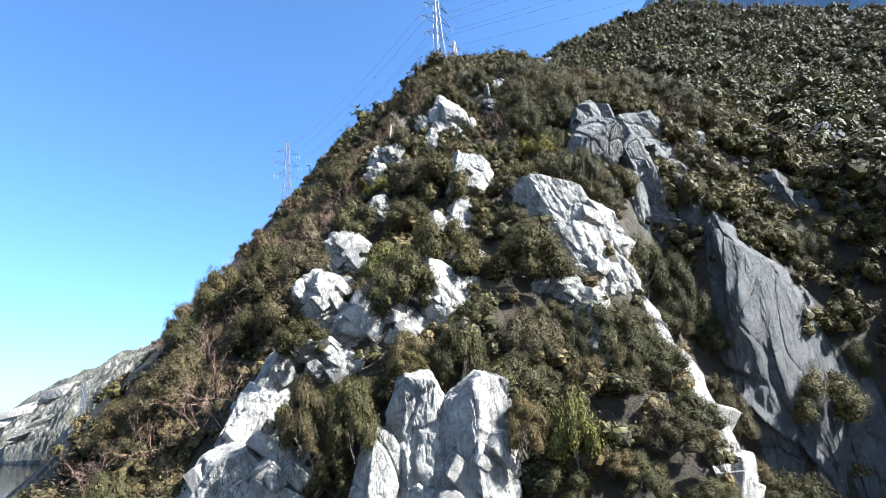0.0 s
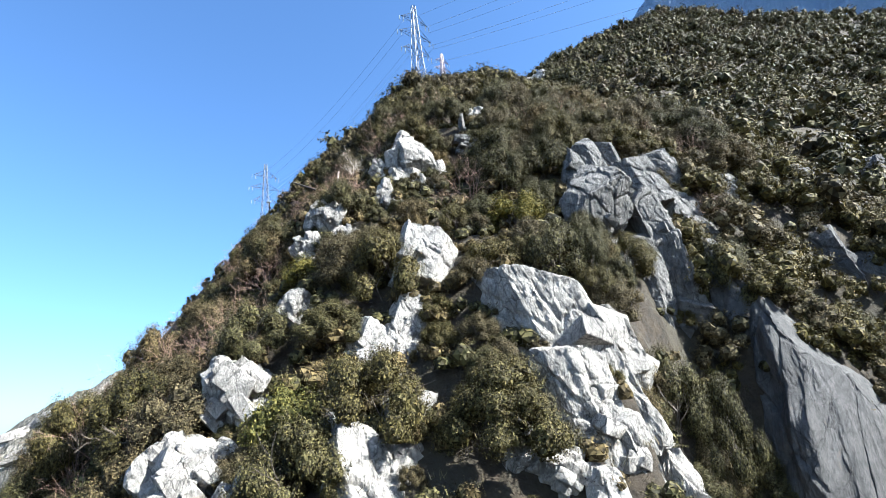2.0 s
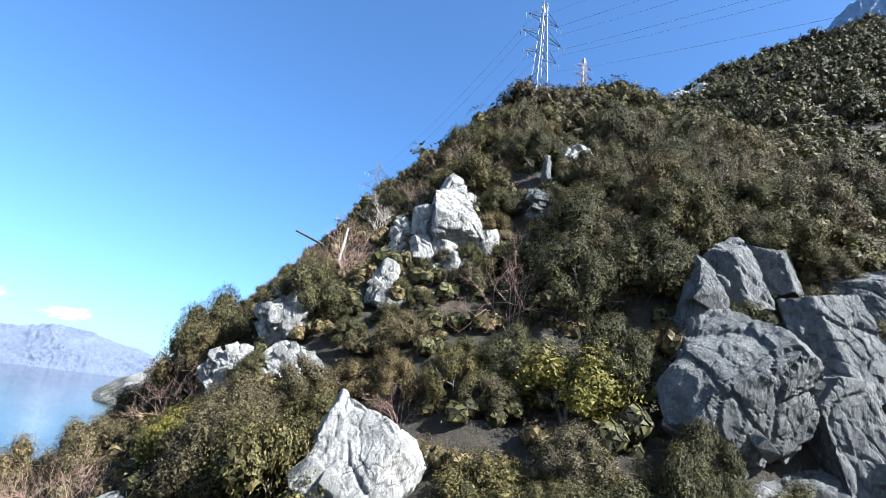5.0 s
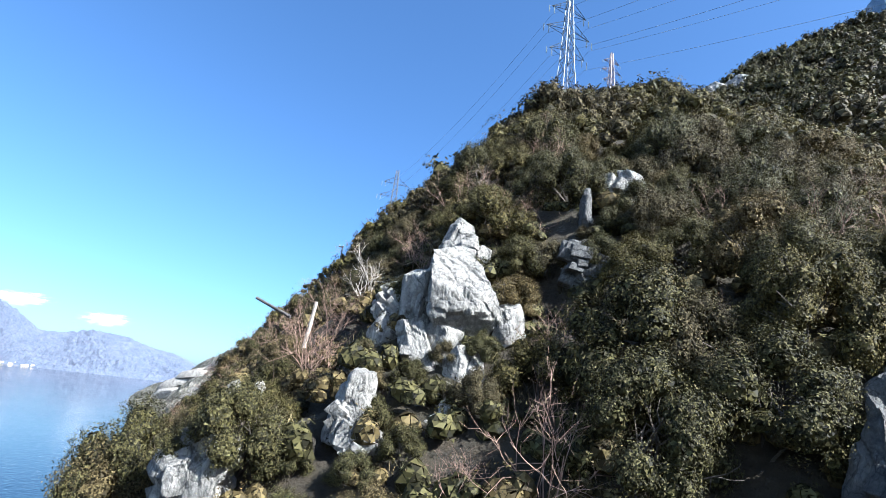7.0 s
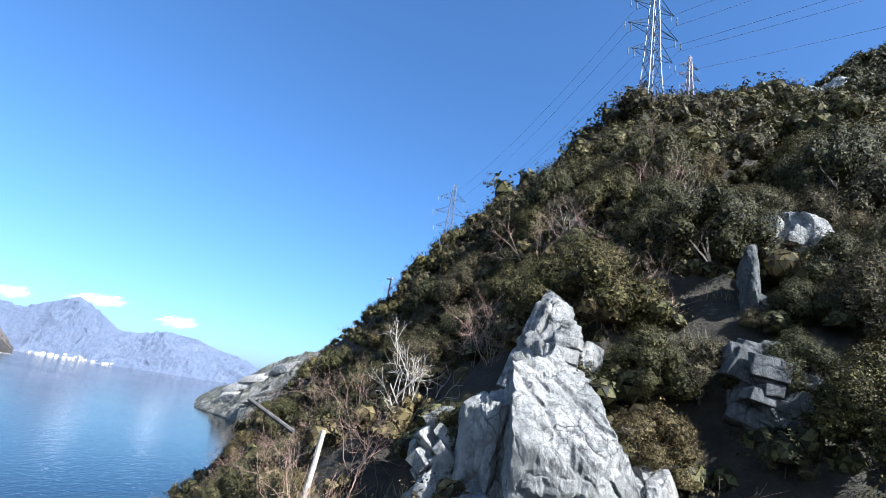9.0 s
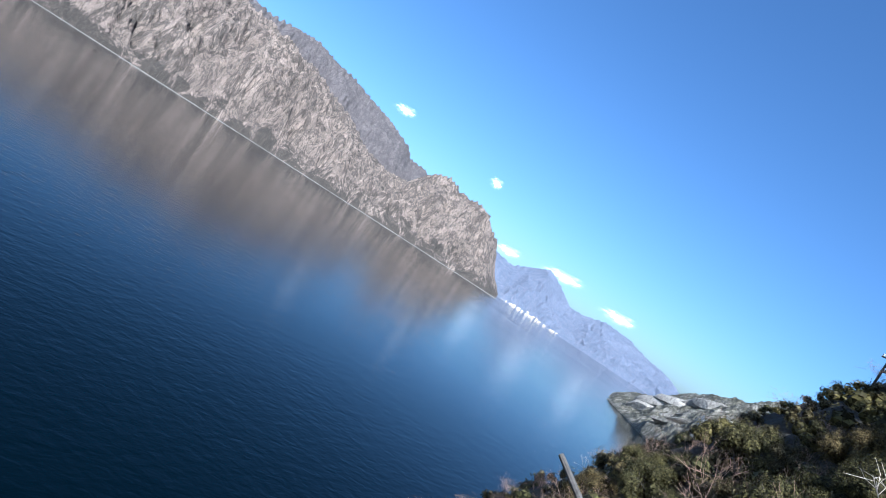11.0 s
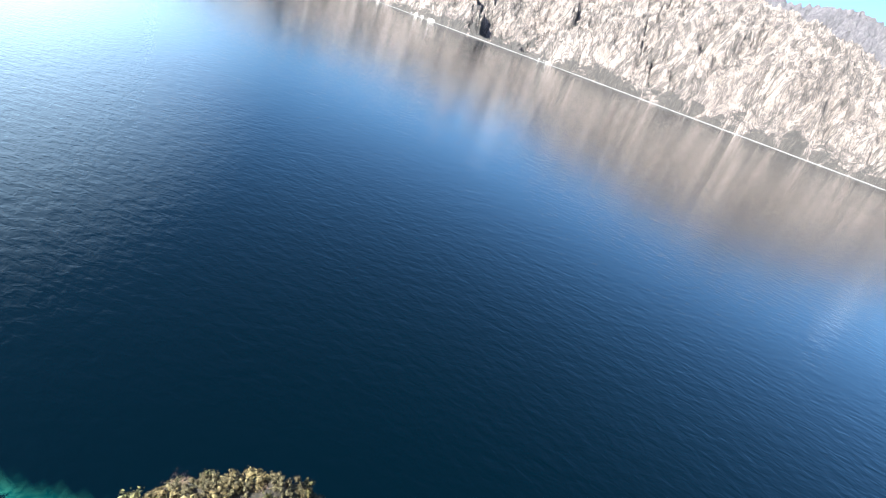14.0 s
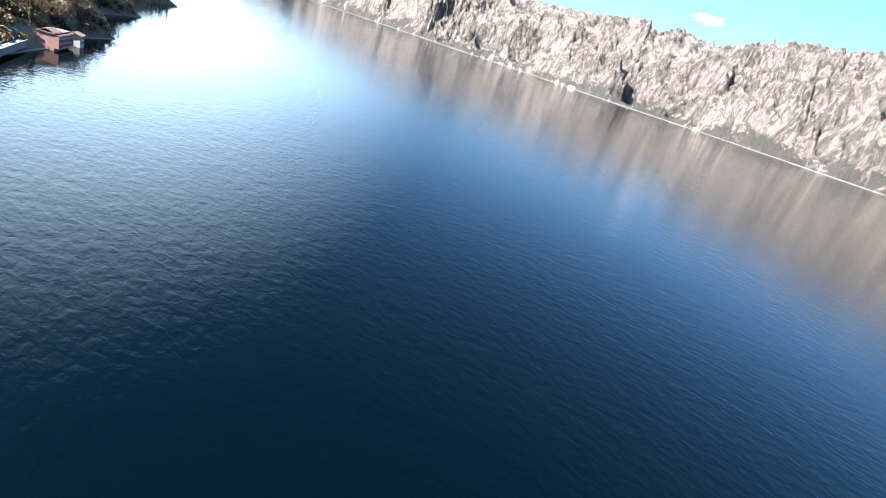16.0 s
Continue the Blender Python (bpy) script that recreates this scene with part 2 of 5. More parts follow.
def vnoise(x, y, z=0.0, seed=0):
    """Smooth value noise in -1..1 for arrays of places."""
    x, y, z = np.broadcast_arrays(np.asarray(x, float), np.asarray(y, float), np.asarray(z, float))
    xi, yi, zi = (np.floor(a).astype(np.int64) for a in (x, y, z))
    fx, fy, fz = x - xi, y - yi, z - zi
    fx, fy, fz = (a * a * (3 - 2 * a) for a in (fx, fy, fz))
    out = 0.0
    for dx in (0, 1):
        for dy in (0, 1):
            for dz in (0, 1):
                w = (fx if dx else 1 - fx) * (fy if dy else 1 - fy) * (fz if dz else 1 - fz)
                out = out + w * hash01(xi + dx, yi + dy, zi + dz, seed)
    return out * 2 - 1


def fbm(x, y, z=0.0, octaves=4, seed=0, gain=0.5):
    out, amp, f = 0.0, 1.0, 1.0
    for o in range(octaves):
        out = out + amp * vnoise(x * f, y * f, z * f, seed + o * 17)
        amp, f = amp * gain, f * 2.03
    return out


def steps(v, knots):
    """Straight lines between pairs of place and height."""
    return np.interp(v, [a for a, b in knots], [b for a, b in knots])


SPUR = ((-500, 4), (-60, 6), (0, 10.5), (8, 14.8), (13, 21.0), (17, 28.5), (20, 33), (24, 37.5), (26, 40), (30, 44), (34, 47.5), (38, 51.8), (45, 58.2), (51, 63.0), (58, 68.8), (70, 72.2), (114, 84), (150, 80), (210, 30), (300, -10), (900, -20))
SHORE = ((-900, -110), (-560, -150), (-505, -216), (-470, -150), (-400, -118), (-372, -150), (-330, -108), (-285, -84), (-266, -110), (-240, -80), (-216, -76), (-190, -58), (-120, -40), (-30, -20), (-8, -25), (0, -29), (5, -33), (12, -39), (24, -48), (40, -62), (110, -100), (400, -200))


# swells and hollows of the hillside: place, reach along x and y, height
MOUNDS = [(14.0, 33.0, 5.0, 4.0, 2.0), (20.0, 37.5, 5.0, 5.0, 2.6), (10.0, 32.0, 2.5, 2.5, 1.0), (5.6, 20.0, 2.6, 1.6, -2.4), (5.6, 25.2, 2.4, 1.5, 0.9),
          (-5.2, 35.6, 3.0, 2.5, 1.6), (9.3, 24.9, 1.2, 1.3, 4.0), (12.2, 26.6, 1.5, 2.0, -6.0), (20.0, 27.0, 4.0, 3.2, -5.5), (5.0, 38.5, 3.0, 2.5, 0.9), (-5.4, 17.5, 1.8, 1.6, 0.9), (-3.0, 30.5, 1.8, 2.0, 0.7)]


def ground_height(x, y):
    """Height of the hillside over the lake, for arrays."""
    x, y = np.broadcast_arrays(np.asarray(x, float), np.asarray(y, float))
    left = np.minimum(x - steps(y, ((28, -2.2), (40, 1.0))), 0)
    k = steps(y, ((8, 0.26), (16, 0.46), (22, 0.68), (34, 0.85), (60, 0.75), (120, 0.7)))
    far = np.minimum(x + 13, 0)
    spur = steps(y, SPUR) + left * k + far * steps(y, ((10, 0.45), (28, 0.45), (40, 0.2), (60, 0.5)))
    spur = spur - 0.35 * np.maximum(x - 9, 0) - 3.2 * np.exp(-((x - 10.5) / 2.6) ** 2 - ((y - 21) / 7) ** 2)
    u = x * 0.574 + y * 0.819
    v = -x * 0.819 + y * 0.574
    slope = 30 + np.interp(u, (-400, 0, 27, 160, 260, 700), (-38, -24, 0, 114, 142, 180)) - 1.2 * np.maximum(v - 55, 0) - 0.62 * np.maximum(22 - v, 0) * np.clip((u - 20) / 80, 0, 1)
    d = spur - slope
    high = np.where(d > 6, spur, np.where(d < -6, slope, (spur + slope) / 2 + (d * d + 36) / 24))
    shore = steps(y, SHORE)
    inland = x - shore
    coast = np.where(inland > 0, np.minimum(0.8 * inland, 2.0 + 0.48 * inland), 0.6 * inland)
    low = steps(y, ((-60, 0.0), (0, 1.0)))
    coast = coast + 6 * fbm(x / 60, y / 60, 3.3, 3, 5) * np.clip(inland / 60, 0, 1)
    h = coast * (1 - low) + np.minimum(high, np.maximum(inland * 1.15, inland * 0.5)) * low
    w = -(x + 30) * 0.6 - (y - 14) * 0.8
    across = np.abs((x + 30) * 0.8 - (y - 14) * 0.6 + 2.0)
    knob = 17.2 - 2.2 * np.maximum(w - 0.6, 0) - 0.5 * np.maximum(-w - 4, 0) - 0.6 * np.maximum(across - 2.8, 0) - 1.7 * np.maximum(across - 6.2, 0)
    h = np.maximum(h, np.where(h > 0.5, knob, h))
    near = np.clip(inland / 8, 0, 1)
    cut = np.clip((x - 7.4) / 1.8, 0, 1) * np.clip((13.9 - x) / 1.0, 0, 1) * np.clip((27 - y) / 3.5, 0, 1)
    h = h - 8.5 * cut * low
    h = h - 1.25 * np.clip((34 - np.abs(x - 4)) / 16, 0, 1) * np.clip((34 - np.abs(y - 34)) / 12, 0, 1) * low
    h = h - 13.0 * np.clip((27.2 + 0.06 * (x - 14) - y) / 1.2, 0, 1) * np.clip((x - 12.2) / 1.0, 0, 1) * np.clip((26 - x) / 3, 0, 1) * low
    for mx, my, rx, ry, up in MOUNDS:
        h = h + up * np.exp(-((x - mx) / rx) ** 2 - ((y - my) / ry) ** 2)
    h = h + near * low * (0.9 * fbm(x / 7, y / 7, 0.5, 3, 9) + 3.0 * fbm(x / 40, y / 40, 1.5, 2, 21) * np.clip((u - 60) / 60, 0, 1))
    return h


# ---------------------------------------------------------------- building helpers
def mesh_of(name, verts, faces, material, smooth=False):
    """A mesh from arrays of corners and of triangles or quads."""
    me = bpy.data.meshes.new(name)
    verts, faces = np.asarray(verts, np.float32), np.asarray(faces, np.int32)
    n, k = faces.shape
    me.vertices.add(len(verts))
    me.vertices.foreach_set("co", verts.ravel())
    me.loops.add(n * k)
    me.loops.foreach_set("vertex_index", faces.ravel())
    me.polygons.add(n)
    me.polygons.foreach_set("loop_start", np.arange(0, n * k, k, dtype=np.int32))
    me.polygons.foreach_set("use_smooth", np.full(n, smooth))
    me.materials.append(material)
    me.update(calc_edges=True)
    return me


def put(name, mesh, m=None, parent=None, label="", category="", group="", kind=""):
    ob = new(name, mesh)
    if parent is not None:
        ob.parent = parent
    if m is not None:
        ob.matrix_basis = m
    return tagged(ob, label, category, group, kind)


def empty(name, m, label, category, group="", kind=""):
    ob = new(name)
    ob.empty_display_size = 0.2
    ob.matrix_basis = m
    return tagged(ob, label, category, group, kind)


def part(name, bm, material, parent, label="", smooth=False):
    """Links a bmesh as one mesh object under a thing or a part."""
    me = bpy.data.meshes.new(name)
    bm.to_mesh(me)
    bm.free()
    me.materials.append(material)
    if smooth:
        me.polygons.foreach_set("use_smooth", [True] * len(me.polygons))
    ob = new(name, me)
    ob.parent = parent
    return tagged(ob, label)


def box(bm, centre, size, turn=0.0, bevel=0.0):
    m = Matrix.Translation(centre) @ Matrix.Rotation(turn, 4, "Z") @ Matrix.Diagonal((*size, 1))
    got = bmesh.ops.create_cube(bm, size=1.0, matrix=m)
    if bevel:
        edges = list({e for v in got["verts"] for e in v.link_edges})
        bmesh.ops.bevel(bm, geom=edges, offset=bevel, segments=1, affect="EDGES")
    return bm


def rod(bm, a, b, r0, r1=None, sides=6):
    """A tapered bar from a to b."""
    a, b = Vector(a), Vector(b)
    d = b - a
    m = Matrix.Translation((a + b) / 2) @ d.to_track_quat("Z", "Y").to_matrix().to_4x4()
    bmesh.ops.create_cone(bm, cap_ends=True, segments=sides, radius1=r0, radius2=r0 if r1 is None else r1, depth=d.length, matrix=m)
    return bm


def ground_at(x, y):
    return float(ground_height(x, y))


# ---------------------------------------------------------------- large structure
def lines(*spans):
    """Grid lines: runs of start, end and spacing, joined."""
    out = [np.arange(a, b, d) for a, b, d in spans]
    return np.unique(np.concatenate(out + [[spans[-1][1]]]))


gx = lines((-420, -140, 20), (-140, -60, 5), (-60, -15, 1.2), (-15, 26, 0.4), (26, 60, 1.5), (60, 200, 5), (200, 800, 30))
gy = lines((-900, -560, 20), (-560, -150, 5), (-150, -10, 5), (-10, 12, 1.2), (12, 62, 0.4), (62, 120, 1.5), (120, 260, 5), (260, 700, 25))
GX, GY = np.meshgrid(gx, gy)
GZ = ground_height(GX, GY)
fine = np.clip(1 - np.maximum(np.abs(GX - 5) - 20, 0) / 20, 0, 1) * np.clip(1 - np.maximum(np.abs(GY - 37) - 26, 0) / 20, 0, 1)
crag = np.abs(fbm(GX / 2.4, GY / 2.4, GZ / 3.0, 4, 33))
GZ = GZ + fine * (0.05 - 0.8 * crag)
nx, ny = len(gx), len(gy)
idx = np.arange(nx * ny).reshape(ny, nx)
quads = np.stack([idx[:-1, :-1], idx[:-1, 1:], idx[1:, 1:], idx[1:, :-1]], -1).reshape(-1, 4)
low = GZ.ravel()[quads].max(1) > -9
ground_mesh = mesh_of("ground", np.stack([GX, GY, GZ], -1).reshape(-1, 3), quads[low], SOIL, True)
mx, my = GX.ravel()[quads[low]].mean(1), GY.ravel()[quads[low]].mean(1)
coast = my < -60
ground_mesh.materials.append(COAST)
ground_mesh.polygons.foreach_set("material_index", coast.astype(np.int32))
put("ground", ground_mesh,
    label="steep limestone hillside with brown soil, scree and dry grass", category="hillside", kind="structure")

# Lake: one sheet to the horizon, with the depth of the bed near the shore.
wx = lines((-4900, -300, 200), (-300, -90, 15), (-90, 10, 1.0), (10, 400, 30), (400, 4900, 300))
wy = lines((-4900, -300, 200), (-300, -60, 10), (-60, 50, 1.0), (50, 300, 15), (300, 4900, 300))
WX, WY = np.meshgrid(wx, wy)
depth = -ground_height(WX, WY)
idx = np.arange(WX.size).reshape(WX.shape)
quads = np.stack([idx[:-1, :-1], idx[:-1, 1:], idx[1:, 1:], idx[1:, :-1]], -1).reshape(-1, 4)
lake_mesh = mesh_of("lake", np.stack([WX, WY, 0 * WX], -1).reshape(-1, 3), quads, LAKE, True)
shade = lake_mesh.attributes.new("shallow", "FLOAT", "POINT")
shade.data.foreach_set("value", (np.clip(1 - depth / (2.2 + 0.9 * fbm(WX / 6, WY / 6, 0, 3, 8)), 0, 1) ** 1.3 * (WY > -60)).astype(np.float32).ravel())
put("water", lake_mesh, label="deep blue lake with small wind ripples, turquoise in the shallows", category="lake", kind="structure")


def polar_range(name, a0, a1, steps_a, steps_r, near, depth_of, crest, material, rough, seed, label, centre=(0.0, 30.0), bulge=0.85, angles=False):
    """A mountain range seen from the lake: for each bearing (degrees to the left of +y) it climbs from the shore to a crest and falls behind it.
    angles: the crest is given as degrees over the horizon at 49 m above the lake."""
    a = np.linspace(a0, a1, steps_a)
    s = np.linspace(-0.03, 1.35, steps_r)
    A, S = np.meshgrid(a, s)
    d = steps(A, near) + S * depth_of
    X, Y = centre[0] - np.sin(np.radians(A)) * d, centre[1] + np.cos(np.radians(A)) * d
    h = steps(A, crest)
    if angles:
        h = 49 + np.tan(np.radians(h)) * (steps(A, near) + depth_of)
    rise = np.where(S < 1, np.clip(S, 0, 1) ** bulge, 1 - 0.8 * (S - 1))
    L = depth_of
    Z0 = h * rise
    wx, wy = X + 0.1 * L * fbm(X / (L * 0.3), Y / (L * 0.3), 4.0, 2, seed + 40), Y + 0.1 * L * fbm(X / (L * 0.3), Y / (L * 0.3), 9.0, 2, seed + 41)
    ribs = 1 - np.abs(fbm(wx / (L * 0.42), wy / (L * 0.42), 0.7, 5, seed, 0.5))
    teeth = 0.72 * (1 - np.abs(fbm(wx / (L * 0.13), wy / (L * 0.13), 1.7, 3, seed + 7, 0.5))) + 0.28 * (1 - 1.4 * np.abs(fbm(wx / (L * 0.06), wy / (L * 0.06), Z0 / (L * 0.06), 3, seed + 8, 0.6)))
    small = 1 - 2 * np.abs(fbm(X / (L * 0.028), Y / (L * 0.028), Z0 / (L * 0.028), 3, seed + 5, 0.6))
    env = np.clip(S * 14, 0, 1) * (1 - 0.5 * np.clip(S, 0, 1)) * np.clip((1.35 - S) * 3, 0, 1)
    Z = h * rise + env * rough * (h * 0.45 + 0.05 * L) * (1.0 * (ribs - 0.6) + 0.55 * (teeth - 0.6) + 0.07 * small)
    if angles:
        aim = np.tan(np.radians(steps(a, crest)))
        blur = np.ones(9) / 9
        for k in range(3):
            top = np.argmax((Z - 49) / d, 0)
            far = d[top, np.arange(len(a))]
            ratio = np.clip((49 + aim * far) / np.maximum(Z.max(0), 5.0), 0.3, 3.0)
            Z = Z * np.convolve(np.pad(ratio, 4, "edge"), blur, "valid")
    Z = np.where(S < 0, -6.0, Z)
    n, k = A.shape
    i = np.arange(n * k).reshape(n, k)
    q = np.stack([i[:-1, 1:], i[:-1, :-1], i[1:, :-1], i[1:, 1:]], -1).reshape(-1, 4)
    return put(name, mesh_of(name, np.stack([X, Y, Z], -1).reshape(-1, 3), q, material, False), label=label, category="mountain", kind="structure")


OPPOSITE = mountain_stone("opposite_mountain_limestone", (0.43, 0.338, 0.280), (0.24, 0.186, 0.156), (0.045, 0.038, 0.032), 0.006, (0.50, 0.60), 70.0)
# back ridge: haze worked into the colour, darker and flatter than the wall
BACK = mountain_stone("haze_toned_ridge_limestone", (0.21, 0.178, 0.175), (0.13, 0.112, 0.113), (0.075, 0.066, 0.067), 0.006, (0.46, 0.56))
# far ranges: distance haze is put into the base colour as blue
HAZY = mountain_stone("haze_tinted_far_limestone", (0.19, 0.205, 0.27), (0.14, 0.16, 0.225), (0.11, 0.135, 0.20), 0.006)
CAPE = mountain_stone("cape_limestone", (0.46, 0.42, 0.36), (0.22, 0.20, 0.165), (0.045, 0.042, 0.026), 0.03, (0.47, 0.54))
# summit rock tinted paler and bluer still to paint in the haze
HIGH_HAZY = mountain_stone("haze_tinted_summit_rock", (0.38, 0.47, 0.60), (0.31, 0.40, 0.53), (0.25, 0.34, 0.47), 0.006)

NEAR_SHORE = ((59, 2500), (66, 2450), (80, 2300), (98, 2300), (120, 2500), (135, 2900), (150, 3600))
WALL_CREST = ((59, -0.6), (60.5, 1.0), (62, 3.9), (63.3, 5.2), (64.3, 6.0), (66, 6.4), (68, 6.4), (70, 7.0), (71, 6.8), (72.3, 5.8), (73.5, 4.2), (76, 3.9), (78, 4.4), (80, 5.2), (82, 6.4), (84, 7.0), (86.3, 8.0), (88.5, 8.7), (91, 9.2), (93.8, 9.5),
              (97, 9.6), (100, 8.9), (103.5, 8.4), (107.4, 8.1), (111.4, 6.5), (114, 6.3), (116, 6.8), (117.4, 6.1), (119.3, 6.7), (124, 5.8), (129.4, 5.4), (136, 5.6), (142, 4.8), (150, 3.4), (157, 2.0))
polar_range("mountain_opposite", 59, 156, 960, 150, NEAR_SHORE, 900.0, WALL_CREST, OPPOSITE, 0.8, 4, "pale grey limestone mountain wall with sparse scrub across the lake", (0.0, 30.0), 0.62, True)
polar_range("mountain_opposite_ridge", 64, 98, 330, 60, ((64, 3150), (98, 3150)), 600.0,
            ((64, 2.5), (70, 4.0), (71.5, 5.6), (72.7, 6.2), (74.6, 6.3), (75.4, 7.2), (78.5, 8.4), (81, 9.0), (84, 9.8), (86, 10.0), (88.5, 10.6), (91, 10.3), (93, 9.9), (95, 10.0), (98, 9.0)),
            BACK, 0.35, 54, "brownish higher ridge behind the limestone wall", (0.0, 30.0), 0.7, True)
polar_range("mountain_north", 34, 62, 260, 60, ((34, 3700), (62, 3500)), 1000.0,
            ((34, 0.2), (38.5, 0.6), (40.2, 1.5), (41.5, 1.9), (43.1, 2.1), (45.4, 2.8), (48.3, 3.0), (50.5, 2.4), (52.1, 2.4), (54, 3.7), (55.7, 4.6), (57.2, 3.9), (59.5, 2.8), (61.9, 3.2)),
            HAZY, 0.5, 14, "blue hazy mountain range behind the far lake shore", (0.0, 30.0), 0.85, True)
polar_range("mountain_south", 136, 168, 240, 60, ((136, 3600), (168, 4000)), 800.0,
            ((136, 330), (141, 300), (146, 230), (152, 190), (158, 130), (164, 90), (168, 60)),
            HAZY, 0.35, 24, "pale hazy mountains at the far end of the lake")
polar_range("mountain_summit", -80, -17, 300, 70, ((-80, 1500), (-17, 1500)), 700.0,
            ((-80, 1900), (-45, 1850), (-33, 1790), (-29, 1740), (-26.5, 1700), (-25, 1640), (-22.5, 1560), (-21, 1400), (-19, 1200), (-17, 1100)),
            HIGH_HAZY, 0.13, 34, "high rocky summit tinted blue with painted haze", (0.0, 0.0))


polar_range("headland", 22, 44.2, 420, 110, ((22, 430), (30, 480), (36, 560), (40, 650), (43.5, 800), (44.2, 850)), 230.0,
            ((22, 160), (28, 132), (32.4, 112), (35.7, 92), (38, 70), (40.7, 44), (42.5, 24), (43.6, 10), (44.2, -4)),
            CAPE, 0.5, 44, "rocky headland with tilted white slabs and dark scrub", (0.0, 25.0), 0.7)

# ---------------------------------------------------------------- rocks
BALLS = {}


def ball(level):
    """Directions and triangles of an even sphere, made once for each level."""
    if level not in BALLS:
        bm = bmesh.new()
        bmesh.ops.create_icosphere(bm, subdivisions=level, radius=1.0)
        bm.verts.index_update()
        BALLS[level] = (np.array([v.co[:] for v in bm.verts]), np.array([[v.index for v in f.verts] for f in bm.faces]))
        bm.free()
    return BALLS[level]


def joints(p, seed):
    """Rock split into cells: a number for each cell and the distance to the joint between cells."""
    base = np.floor(p)
    best = np.full(len(p), 9.0)
    second = np.full(len(p), 9.0)
    tag = np.zeros(len(p))
    for dx in (-1, 0, 1):
        for dy in (-1, 0, 1):
            for dz in (-1, 0, 1):
                c = base + (dx, dy, dz)
                o = np.stack([hash01(c[:, 0], c[:, 1], c[:, 2], seed + k) for k in range(3)], 1)
                d = np.linalg.norm(c + 0.1 + 0.8 * o - p, axis=1)
                nearer = d < best
                second = np.where(nearer, best, np.minimum(second, d))
                tag = np.where(nearer, hash01(c[:, 0], c[:, 1], c[:, 2], seed + 7), tag)
                best = np.where(nearer, d, best)
    return tag, second - best


def chunk(rng, half, m, at):
    """A sharp-edged joint block: a skewed box with broken corners, turned by m and set at a place."""
    bm = bmesh.new()
    for i in range(8):
        c = np.array([(-1, 1)[i & 1], (-1, 1)[i >> 1 & 1], (-1, 1)[i >> 2]]) * half * rng.uniform(0.62, 1.0, 3)
        bm.verts.new(c)
    for k in range(4):
        c = rng.normal(size=3)
        bm.verts.new(c / np.abs(c).max() * half * rng.uniform(0.9, 1.05))
    got = bmesh.ops.convex_hull(bm, input=bm.verts)
    bmesh.ops.delete(bm, geom=[g for g in got["geom_interior"] if isinstance(g, bmesh.types.BMVert)], context="VERTS")
    bmesh.ops.dissolve_limit(bm, angle_limit=0.14, verts=bm.verts, edges=bm.edges)
    bmesh.ops.bevel(bm, geom=list(bm.edges), offset=0.05 * float(half.min()), segments=1, affect="EDGES")
    bm.transform(Matrix.Translation([float(a) for a in at]) @ Matrix(m.tolist()).to_4x4())
    return bm


